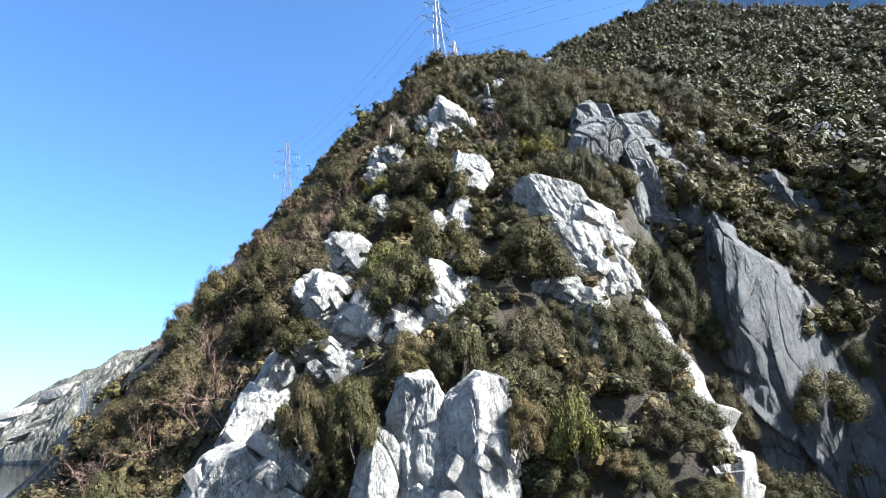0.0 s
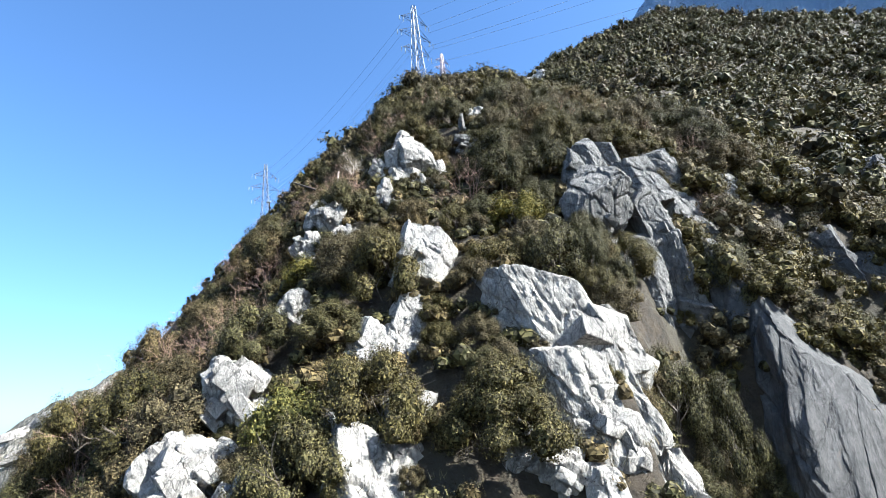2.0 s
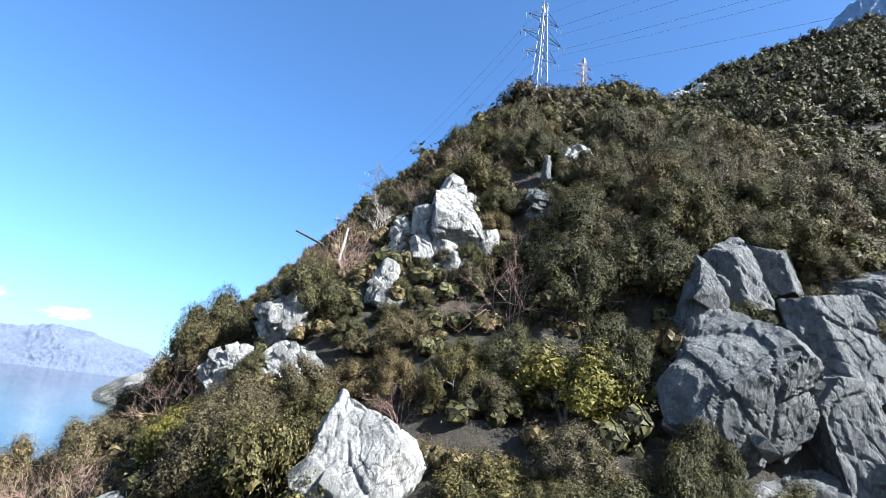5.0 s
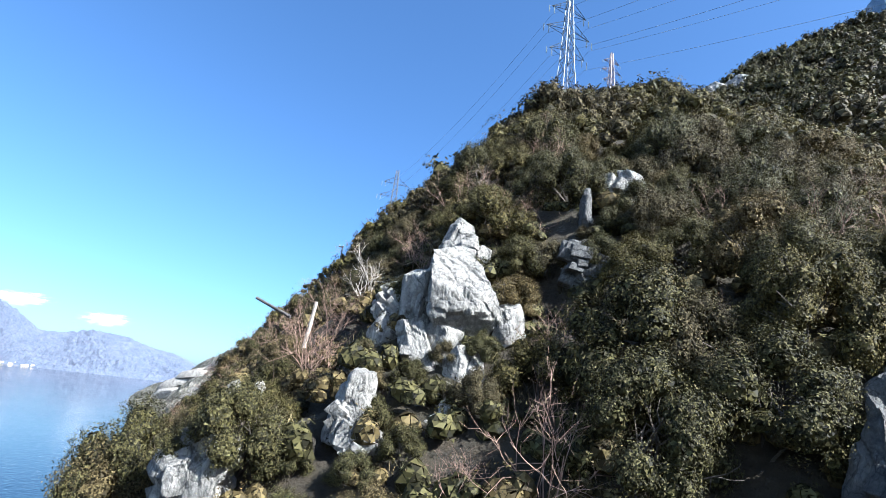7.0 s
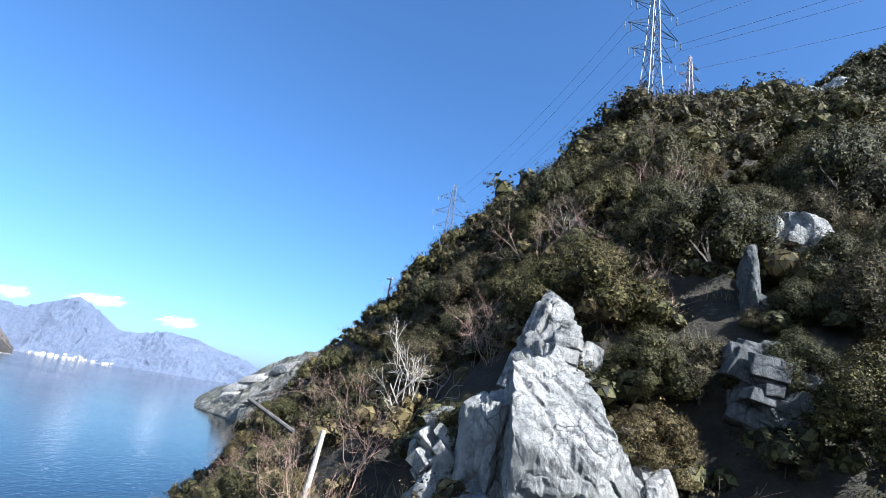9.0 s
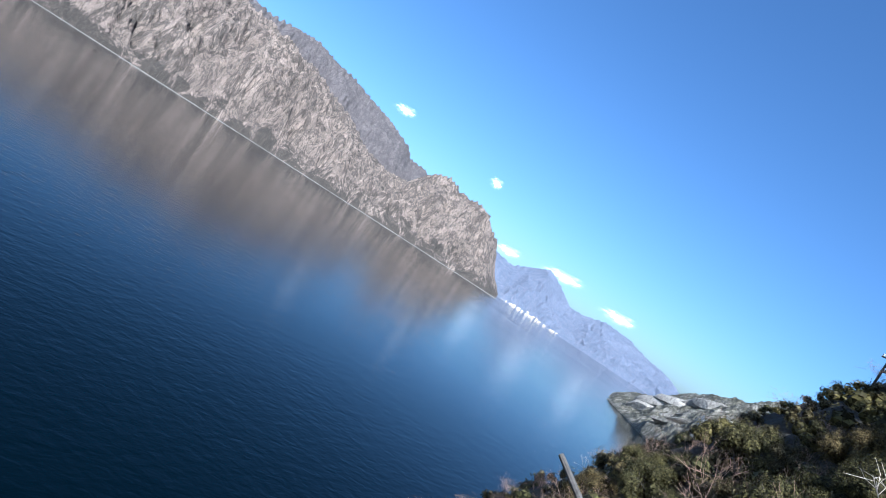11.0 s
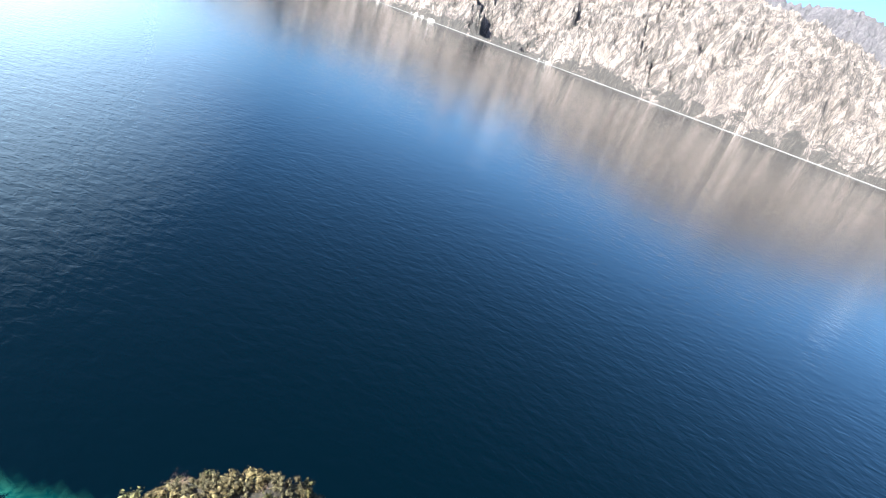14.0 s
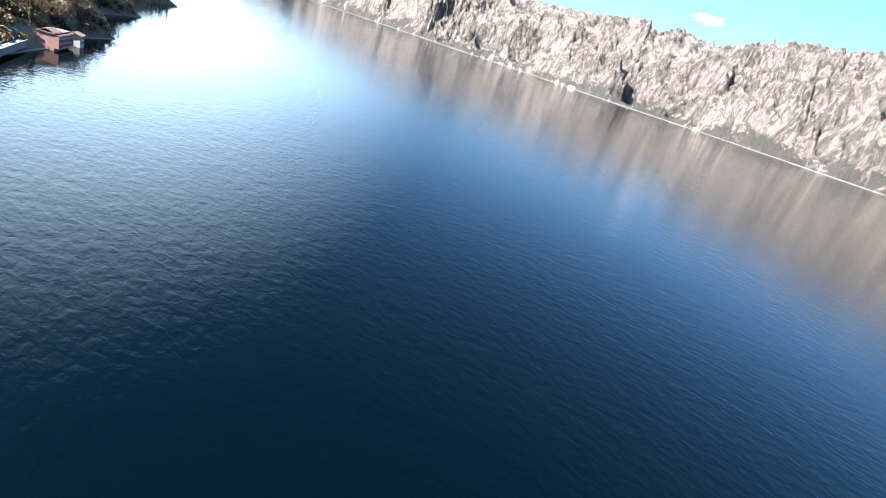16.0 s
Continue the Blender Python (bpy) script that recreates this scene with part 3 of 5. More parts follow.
def stone(half, seed, style, level):
    """One piece of limestone: a solid cut by flat planes, split by joints into steps, with rain flutes down its faces."""
    rng = np.random.default_rng(seed)
    half = np.asarray(half, float)
    u, f = ball(level)
    if style == "slab":
        az = np.arange(6) * 2 * math.pi / 6 + rng.uniform(-0.4, 0.4, 6)
        el = rng.uniform(-0.08, 0.14, 6)
        n = [(math.cos(a) * math.cos(e), math.sin(a) * math.cos(e), math.sin(e)) for a, e in zip(az, el)]
        for k in range(3):
            a, e = rng.uniform(0, 2 * math.pi), rng.uniform(0.75, 1.25)
            n.append((math.cos(a) * math.cos(e), math.sin(a) * math.cos(e), math.sin(e)))
        n += [(0, 0, -1), (0.1, -0.15, 1.0)]
        d = rng.uniform(0.78, 0.98, len(n))
        cell, step, flute, grit = 1.0, 0.035, 0.03, 0.02
    elif style == "peak":
        az = np.arange(5) * 2 * math.pi / 5 + rng.uniform(-0.4, 0.4, 5)
        el = rng.uniform(0.18, 0.45, 5)
        n = [(math.cos(a) * math.cos(e), math.sin(a) * math.cos(e), math.sin(e)) for a, e in zip(az, el)]
        n += [(math.cos(a + 0.6), math.sin(a + 0.6), 0.0) for a in az] + [(0, 0, -1), (0.25, -0.3, 0.9)]
        d = np.concatenate([rng.uniform(0.70, 0.85, 5), rng.uniform(0.85, 1.0, 5), [0.95, 0.88]])
        cell, step, flute, grit = 0.9, 0.05, 0.03, 0.022
    else:
        n = rng.normal(size=(13, 3))
        d = rng.uniform(0.74, 0.98, 13)
        cell, step, flute, grit = (0.55, 0.11, 0.015, 0.025) if style == "broken" else (0.9, 0.045, 0.025, 0.022)
    n = np.array(n, float)
    n /= np.linalg.norm(n, axis=1, keepdims=True)
    reach = d / np.maximum(u @ n.T, 0.04)
    r = np.minimum(reach.min(1), 1.45)
    w = np.exp(-np.minimum((reach - r[:, None]) * 14, 40))
    out = (w @ n) / half
    out /= np.linalg.norm(out, axis=1, keepdims=True)
    v = u * r[:, None] * half
    s = float(half.mean()) ** 0.5
    o = np.array([seed * 3.7 % 91, seed * 1.3 % 57, seed * 2.1 % 43])
    turn = np.array(Euler((0.35, 0.5, 0.2)).to_matrix())
    q = v @ turn.T / (cell * s) * (1.0, 1.0, 0.6)
    q = q + 0.15 * np.stack([vnoise(v[:, 0] * 1.7 + k, v[:, 1] * 1.7, v[:, 2] * 1.7, seed + k) for k in range(3)], 1)
    tag, gap = joints(q + o, seed)
    tag2, gap2 = joints(q * 2.7 + o, seed + 3)
    lift = (tag - 0.6) * step * 2.2 * s + (tag2 - 0.5) * step * 0.8 * s
    crack = 0.06 * s * np.exp(-(gap / 0.06) ** 2) + 0.02 * s * np.exp(-(gap2 / 0.07) ** 2)
    flutes = flute * s * np.abs(vnoise(v[:, 0] * 5 + o[0], v[:, 1] * 5, v[:, 2] * 0.7, seed + 11))
    rough = grit * s * fbm(v[:, 0] * 3.5 + o[0], v[:, 1] * 3.5, v[:, 2] * 3.5, 4, seed + 2, 0.6)
    return v + out * (lift - crack - flutes + rough)[:, None], f


ROCKS = []


def crag(label, *pieces, material=None, seed=1, name="rock_outcrop", rooted=True):
    """A crag of one or more pieces: each is centre, half sizes, style and tilt. Rooted pieces reach down into the ground."""
    x0, y0 = pieces[0][0], pieces[0][1]
    top = empty(name, Matrix.Translation((x0, y0, pieces[0][2])), label, "rock", "limestone crags")
    for k, (x, y, z, hx, hy, hz, style, tilt) in enumerate(pieces):
        if rooted:
            foot = min(z - hz, ground_at(x, y) - 0.4)
            hz, z = (z + hz - foot) / 2, (z + hz + foot) / 2
        made = seed * 31 + k * 7
        rng = np.random.default_rng(made)
        m = np.array(Euler([radians(a) for a in tilt]).to_matrix())
        h = np.array((hx, hy, hz)) * (1.22 if y < 27 else 1.12)
        big = max(hx, hz) > 1.2 and rooted
        shift = np.array((x - x0, y - y0, z - pieces[0][2]))
        v, f = stone(h * (0.82 if style == "broken" else 1.0), made, style, 6 if big else 5)
        put("block", mesh_of("block", v @ m.T + shift, f, material or ROCK_WHITE), None, top)
        joint = Euler((0.25, 0.5, 0.35)).to_matrix()
        for c in range({"broken": 34, "slab": 6, "peak": 7}.get(style, 6) if rooted else 0):
            a = rng.normal(size=3) + (0, -0.7, 0.15)
            a /= np.linalg.norm(a)
            if style != "broken":
                a[2] = min(a[2], rng.uniform(-0.7, 0.3))
            hc = float(h.mean()) * rng.uniform(0.14, 0.36) * np.array((1.2, 0.9, 0.75)) * rng.uniform(0.75, 1.25, 3)
            t = np.array(Euler(rng.normal(scale=0.16, size=3)).to_matrix()) @ np.array(joint)
            part("chip", chunk(rng, hc, m @ t, m @ (a * h * rng.uniform(0.62, 0.86)) + shift), material or ROCK_WHITE, top)
        ROCKS.append((x, y, z, *h))


FRACTURED = "shattered pale limestone crag with open joints"
SLAB = "smooth leaning limestone slab with vertical runnels"
HUMP = "low grey limestone hump in the scrub"
# lower crags
crag(SLAB, (0.5, 16.2, 26.5, 0.95, 0.9, 2.1, "slab", (-8, 3, 12)), (-1.0, 16.7, 26.7, 0.95, 0.9, 2.2, "slab", (-8, -2, -20)), (-2.3, 16.3, 25.8, 0.65, 0.7, 1.5, "slab", (-8, 12, 10)), seed=11)
crag("narrow white limestone rib leaning over the lake slope", (-6.0, 19.3, 29.4, 0.65, 0.6, 1.0, "peak", (-14, 22, 0)), (-6.5, 18.2, 27.8, 0.7, 0.7, 1.1, "slab", (-14, 24, 10)), (-6.9, 16.9, 26.0, 0.9, 0.8, 1.3, "slab", (-12, 24, 0)), seed=21)
crag(FRACTURED, (-5.3, 16.9, 26.2, 1.0, 0.9, 1.35, "broken", (-14, 10, 0)), seed=23)
crag("pale limestone ledge over a bush", (-4.2, 19.4, 29.6, 1.05, 0.7, 0.65, "broken", (-14, 8, 0)), seed=25)
crag(FRACTURED, (-4.2, 23.6, 34.5, 1.1, 0.9, 1.1, "broken", (-20, 18, 0)), (-4.9, 21.6, 32.2, 1.05, 0.9, 1.1, "broken", (-20, 18, 20)), (-3.0, 20.8, 31.2, 1.0, 0.9, 1.3, "broken", (-22, 10, 0)), seed=31)
crag("pointed white limestone block with a rough broken face", (-0.2, 20.7, 31.6, 1.0, 0.9, 1.9, "peak", (-16, -6, 20)), (-1.6, 20.0, 30.7, 0.65, 0.6, 1.0, "broken", (-18, 8, 0)), seed=43)
crag(SLAB, (0.9, 24.6, 36.4, 0.75, 0.7, 1.4, "peak", (-20, 14, 0)), (-0.15, 24.1, 35.2, 0.95, 0.8, 1.25, "slab", (-20, 26, 10)), (1.2, 23.5, 34.2, 0.5, 0.5, 1.0, "slab", (-16, 0, 30)), seed=51)
crag("pointed upright limestone block above the scrub", (1.7, 25.9, 39.2, 0.95, 0.8, 1.25, "slab", (-16, 20, 15)), seed=63)
crag("small white limestone block", (-3.0, 25.2, 37.4, 0.5, 0.5, 0.7, "broken", (-18, 10, 0)), seed=65)
crag("broad grey limestone slab with a white broken face", (6.1, 23.9, 34.9, 1.3, 1.2, 2.9, "slab", (-12, -15, 25)), (4.9, 24.6, 36.0, 1.35, 1.1, 2.4, "slab", (-10, -12, -25)), (7.5, 23.8, 35.4, 0.5, 0.5, 1.1, "slab", (-10, -12, 0)), (5.95, 22.3, 33.3, 0.9, 0.8, 1.7, "slab", (-8, -14, 20)), seed=75)
crag("pale limestone ribs below the broad slab", (6.9, 22.0, 32.2, 0.5, 0.55, 1.2, "slab", (-8, -10, 10)), (5.9, 20.9, 31.2, 0.45, 0.45, 0.7, "peak", (-8, 0, 0)), (4.9, 21.2, 31.9, 0.55, 0.5, 0.6, "broken", (-8, 0, 0)), seed=77)
crag("broken white limestone steps between the blocks", (0.85, 22.4, 33.3, 0.7, 0.7, 1.1, "slab", (-16, 12, 0)), (0.75, 21.3, 31.9, 0.6, 0.6, 1.0, "broken", (-14, 6, 10)), seed=79)
crag("low limestone ledge among bushes", (4.4, 22.0, 32.2, 1.05, 0.7, 0.9, "broken", (-16, 0, 0)), seed=73)
crag("small white limestone block", (5.0, 19.4, 30.9, 0.34, 0.34, 0.4, "boulder", (-10, 0, 0)), seed=75)
# the boulder, the teeth and the wall under them
crag("rounded grey limestone boulder with a white upper edge", (9.0, 28.5, 41.5, 1.45, 1.1, 1.3, "boulder", (14, 14, 20)), material=ROCK, seed=81)
crag("stained grey limestone wall with ochre streaks below the boulder", (9.9, 28.8, 37.8, 1.7, 1.0, 2.6, "slab", (2, -4, -25)), (11.9, 29.3, 36.5, 1.6, 1.0, 4.2, "slab", (2, -6, -35)), material=ROCK, name="rock_cliff", seed=83)
crag("white split limestone pillar", (9.6, 27.7, 39.0, 0.36, 0.4, 0.95, "slab", (-4, 4, 0)), seed=85)
crag("row of narrow pale limestone teeth", (8.8, 29.9, 44.5, 0.55, 0.5, 0.75, "peak", (-10, 10, 0)), (9.9, 31.0, 45.3, 0.7, 0.6, 1.0, "slab", (-10, -14, 0)), (11.0, 31.6, 45.5, 0.75, 0.6, 0.9, "slab", (-10, -8, 20)), material=ROCK, seed=87)
crag("slanting grey limestone ribs with dark streaks", (11.8, 30.2, 43.1, 0.85, 0.8, 1.5, "slab", (-10, -16, 0)), (13.8, 32.0, 44.5, 0.9, 0.8, 1.6, "slab", (-12, -20, 10)), (11.7, 29.3, 41.3, 0.95, 0.8, 1.3, "slab", (-10, -10, 30)), (13.4, 30.6, 41.6, 1.1, 0.9, 1.9, "slab", (-10, -18, 0)), material=ROCK, seed=91)
# buttress between the bushes and the gully
crag("white limestone buttress with vertical runnels above a gully", (9.1, 23.1, 30.0, 0.7, 0.7, 1.3, "peak", (-8, -6, 0)), (9.6, 22.9, 26.0, 1.2, 1.0, 3.9, "slab", (-8, -14, 20)), name="rock_cliff", seed=101)
crag("white limestone buttress below the bushes", (6.0, 19.8, 26.2, 1.1, 0.9, 2.9, "slab", (-10, -10, 10)), (4.8, 18.2, 25.8, 0.7, 0.7, 1.9, "slab", (-10, -6, 0)), name="rock_cliff", seed=103)


# cliffs that face the lake on the far side of the gully
def cliff_wall(crest, out, height, seed, label, batter=0.06, lean=0.0):
    """A tall smooth face below a crest line, with flutes, a rounded lit edge and a shelf running back from it."""
    out = Vector(out).normalized()
    n, k, back = 130, 150, 16
    s = np.linspace(0, 1, n)
    c = np.stack([np.interp(s, np.linspace(0, 1, len(crest)), [p[i] for p in crest]) for i in range(3)], -1)
    c[:, 2] += 0.30 * fbm(s * 9, 0.3, 0.0, 3, seed)
    rows = []
    for j in range(back):
        q = (back - j) / back
        rows.append(c - np.array(out) * q * 3.0 + np.outer(np.full(n, q), (0, 0, 0.25 - 1.2 * q)))
    for j in range(k):
        q = j / (k - 1)
        edge = 0.5 * (1 - math.exp(-q * 14))
        rows.append(c + np.array(out) * (edge + batter * q * height) - np.array((lean * q * height, 0, q * height)))
    P = np.stack(rows)
    a, b, zz = P[..., 0], P[..., 1], P[..., 2]
    face = np.concatenate([np.full(back, 0.35), np.ones(k)])[:, None]
    flat = 0.9 * fbm(a / 5, b / 5, zz / 6, 3, seed + 1) + 0.25 * np.abs(vnoise(a * 1.7, b * 1.7, zz * 0.16, seed + 2)) + 0.14 * fbm(a * 1.5, b * 1.5, zz * 0.5, 4, seed + 3, 0.6)
    tag, gap = joints(np.stack([a.ravel() * 0.55, b.ravel() * 0.55, zz.ravel() * 0.28], 1), seed)
    split = (0.10 * (tag - 0.5) - 0.12 * np.exp(-(gap / 0.05) ** 2)).reshape(a.shape)
    ledge = 0.5 * np.exp(-((zz - (c[None, :, 2] - height * 0.62 + 2.0 * np.sin(s * 4))) / 0.35) ** 2)
    P = P + np.array(out) * ((flat + ledge + split) * face)[..., None]
    i = np.arange(P.shape[0] * n).reshape(P.shape[0], n)
    q = np.stack([i[:-1, 1:], i[:-1, :-1], i[1:, :-1], i[1:, 1:]], -1).reshape(-1, 4)
    put("rock_cliff", mesh_of("rock_cliff", P.reshape(-1, 3), q, ROCK_SHADED), label=label, category="cliff", group="limestone crags")


cliff_wall(((13.6, 28.6, 40.0), (14.2, 27.6, 38.0), (14.4, 26.5, 36.2), (15.2, 26.3, 34.7), (16.5, 26.5, 33.7), (18.0, 27.0, 31.9), (18.8, 27.3, 29.9), (20.5, 27.5, 28.7), (21.6, 27.5, 25.5)), (-0.80, -0.60, 0), 17.0, 700, "tall smooth limestone cliff painted dark for shade, with a pale edge", 0.05)
crag("shaded grey limestone cliff step in the scrub slope", (20.6, 31.6, 39.0, 1.2, 1.0, 2.0, "slab", (-8, -14, 0)), (22.0, 31.4, 37.6, 0.9, 0.9, 1.8, "slab", (-8, -16, 20)), material=ROCK_SHADED, name="rock_cliff", seed=111)
crag("shaded grey limestone cliff step in the scrub slope", (24.0, 30.5, 37.0, 0.8, 0.9, 1.9, "slab", (-8, -14, 0)), material=ROCK_SHADED, name="rock_cliff", seed=113)
crag("grey limestone rib in the scrub", (17.4, 32.6, 42.9, 0.75, 0.7, 1.5, "slab", (-8, -18, 0)), material=ROCK, seed=115)
crag("grey limestone rib in the scrub", (21.6, 34.2, 44.3, 1.1, 0.9, 1.0, "broken", (-10, -20, 0)), material=ROCK, seed=117)
crag("shaded limestone rib in the scrub", (28.6, 36.8, 45.0, 1.4, 1.1, 1.5, "slab", (-10, -14, 0)), material=ROCK_SHADED, seed=119)
# crags on the lake edge of the spur
crag(FRACTURED, (-2.8, 29.9, 42.8, 0.72, 0.6, 0.65, "broken", (-18, 20, 0)), (-3.5, 28.9, 41.0, 0.62, 0.6, 0.8, "broken", (-18, 20, 0)), seed=121)
crag(FRACTURED, (-1.7, 28.9, 41.0, 0.8, 0.6, 0.9, "broken", (-18, 24, 0)), seed=123)
crag("white shattered limestone rib on the lake edge", (-3.6, 32.0, 43.8, 0.65, 0.6, 0.75, "broken", (-16, 16, 0)), seed=125)
# the high crag
crag("tall white limestone crag with a bright broken face and an overhang", (1.05, 34.1, 47.25, 0.95, 0.85, 1.4, "boulder", (-6, -16, 35)), (0.35, 35.6, 49.6, 0.42, 0.45, 0.9, "slab", (-10, 18, 0)), (0.95, 35.5, 49.3, 0.45, 0.45, 0.7, "broken", (-10, -20, 0)),
     (0.15, 33.95, 47.2, 0.55, 0.7, 1.05, "slab", (-2, 4, -42)), (-0.8, 34.1, 47.0, 0.55, 0.55, 0.6, "broken", (-10, 14, 0)), (-0.55, 33.9, 46.2, 0.45, 0.5, 0.6, "boulder", (0, 0, -30)), (0.3, 33.2, 45.9, 0.42, 0.45, 0.85, "slab", (-6, -24, 0)), (0.95, 33.5, 45.8, 0.55, 0.5, 0.8, "slab", (0, 0, -30)),
     (1.75, 32.9, 44.8, 0.5, 0.5, 1.25, "slab", (-8, -4, 0)), (1.5, 32.2, 43.9, 0.55, 0.5, 0.9, "broken", (-8, 4, 0)), (2.4, 34.2, 46.8, 0.34, 0.4, 0.55, "boulder", (-10, -8, 0)), seed=134)
crag("pale limestone rib between olive bushes", (-0.3, 31.3, 44.3, 0.4, 0.45, 0.85, "slab", (-8, 8, 0)), (0.1, 31.0, 43.6, 0.5, 0.45, 0.5, "broken", (-8, 0, 0)), seed=137)
crag("white pointed boulder standing in the scrub", (5.8, 39.0, 52.8, 0.55, 0.5, 0.75, "peak", (-10, -8, 20)), (5.0, 39.2, 53.0, 0.36, 0.4, 0.55, "slab", (-10, 8, 0)), seed=141)
crag(HUMP, (4.3, 37.3, 51.4, 0.22, 0.3, 0.4, "boulder", (-10, 0, 0)), material=ROCK, seed=143)
crag(HUMP, (4.2, 35.7, 49.2, 0.62, 0.5, 0.6, "broken", (-16, -16, 0)), material=ROCK, seed=145)
crag(HUMP, (9.8, 36.9, 49.5, 0.32, 0.4, 0.5, "boulder", (-12, 0, 0)), material=ROCK, seed=147)
# stones along the crest
crag("white limestone blocks on the crest", (6.1, 53.6, 64.3, 1.0, 0.7, 0.75, "broken", (-10, -8, 0)), (7.2, 53.5, 64.0, 0.7, 0.6, 0.6, "broken", (0, 0, 0)), seed=151)
crag("small white stone on the crest", (3.4, 53.4, 64.7, 0.46, 0.4, 0.45, "boulder", (0, 0, 0)), seed=153)
crag("white limestone blocks in the scrub", (11.6, 52.0, 61.0, 0.8, 0.6, 0.55, "broken", (-10, -10, 0)), (10.4, 52.0, 61.5, 0.35, 0.35, 0.35, "boulder", (0, 0, 0)), seed=155)
crag("small white stone in the scrub", (8.0, 50.3, 61.1, 0.42, 0.35, 0.3, "boulder", (0, 0, 0)), seed=157)
crag("small white stone in the scrub", (10.3, 42.3, 54.2, 0.4, 0.35, 0.32, "boulder", (0, 0, 0)), seed=159)
crag("white cliff band on the shoulder of the mountain", (33.0, 136.0, 118.5, 4.0, 3, 3.0, "broken", (-10, 0, 0)), (28.5, 136, 118.5, 2.6, 2, 2.2, "broken", (0, 10, 0)), (37.2, 136, 117.3, 3.0, 2.2, 2.0, "broken", (0, -10, 0)), seed=161, rooted=False)
# knoll over the water
crag("pale limestone blocks on a knoll above the water", (-30.2, 15.2, 16.5, 0.6, 0.6, 0.5, "boulder", (0, 0, 0)), (-28.9, 14.2, 16.5, 0.5, 0.5, 0.4, "boulder", (0, 0, 0)), (-31.6, 16.6, 16.3, 0.5, 0.5, 0.5, "boulder", (0, 0, 0)), seed=171)

# white slabs along the headland
for k, (x, y, z, w, h, lean) in enumerate(((-512, 616, 21, 19, 8, 6), (-494, 626, 36, 21, 11, 5), (-470, 628, 50, 22, 13, 4), (-450, 631, 62, 20, 13, 3), (-436, 622, 69, 13, 8, 0), (-416, 548, 24, 11, 2.6, 8), (-402, 556, 34, 12, 2.6, 8), (-455, 590, 28, 9, 3, 6), (-430, 590, 42, 10, 3, 6))):
    crag("white tilted limestone slab on the headland", (x + 7, y - 8, z + 2, w * 1.25, 7, h * 0.7, "boulder", (-24, -lean - 14, 14)), material=ROCK_CAPE, seed=260 + k, rooted=False)

# ---------------------------------------------------------------- plants
def leaves_at(rng, centres, outward, size):
    """Small pointed leaves at the given places, turned mostly outward and upward."""
    n = len(centres)
    nrm = outward + rng.normal(scale=0.42, size=(n, 3)) + (0, 0, 0.2)
    nrm /= np.linalg.norm(nrm, axis=1, keepdims=True)
    side = np.cross(nrm, rng.normal(size=(n, 3)))
    side /= np.linalg.norm(side, axis=1, keepdims=True)
    other = np.cross(nrm, side)
    ln = np.asarray(size).reshape(-1, 1) * rng.uniform(0.65, 1.35, (n, 1))
    wd = ln * rng.uniform(0.5, 0.75, (n, 1))
    v = np.stack([centres - side * ln * 0.6, centres + side * ln * 0.4 - other * wd / 2, centres + side * ln * 0.4 + other * wd / 2], 1).reshape(-1, 3)
    return v, np.arange(3 * n).reshape(-1, 3)


def crown(rng, radius, height, lobes, leaves, size, loose=0.12):
    """Leaves of a bush: rounded lobes on a dome, tufted, with gaps between the lobes and larger dark leaves inside."""
    cs, out, big, inner = [], [], [], []
    for i in range(lobes):
        a = i * 2.4 + rng.uniform(-0.5, 0.5)
        up = (i + 0.5) / lobes + rng.uniform(-0.1, 0.1)
        flat = math.sqrt(max(0.0, 1 - up * up))
        way = np.array([math.cos(a) * flat, math.sin(a) * flat, max(up, 0.0)])
        far = rng.uniform(0.58, 0.86)
        c = way * (radius * far, radius * far, height * 0.62) + (0, 0, height * 0.10)
        r = radius * rng.uniform(1.15, 1.55) / math.sqrt(lobes + 1.0)
        k = leaves // lobes
        d = rng.normal(size=(max(8, k // 13), 3)) + way * 0.7
        d /= np.linalg.norm(d, axis=1, keepdims=True)
        pick = rng.integers(0, len(d), k)
        shell = r * (0.82 + 0.30 * rng.random(len(d)))[pick]
        cs.append(c + d[pick] * shell[:, None] + rng.normal(scale=0.85 * loose * r, size=(k, 3)))
        out.append(d[pick])
        big.append(np.full(k, size))
        k = max(3, k // 4)
        d = rng.normal(size=(k, 3)) + way * 0.3
        d /= np.linalg.norm(d, axis=1, keepdims=True)
        cs.append(c + d * r * rng.uniform(0.3, 0.75, (k, 1)))
        out.append(d)
        big.append(np.full(k, max(size * 1.5, r * 0.15)))
        # matted dark inside of the lobe, in loose pieces
        u, t = ball(3 if leaves > 3000 else 2 if size < 0.1 else 1)
        lump = c + u * r * rng.uniform(0.48, 0.72, (len(u), 1))
        inner.append((lump[t] + rng.normal(scale=0.03 * r, size=(len(t), 3, 3))).reshape(-1, 3))
    cs, out, big = np.concatenate(cs), np.concatenate(out), np.concatenate(big)
    cs[:, 2] = np.maximum(cs[:, 2], 0.02)
    v, f = leaves_at(rng, cs, out, big)
    inner = np.concatenate(inner)
    inner[:, 2] = np.maximum(inner[:, 2], 0.0)
    return np.concatenate([v, inner]), np.concatenate([f, np.arange(len(inner)).reshape(-1, 3) + len(v)])


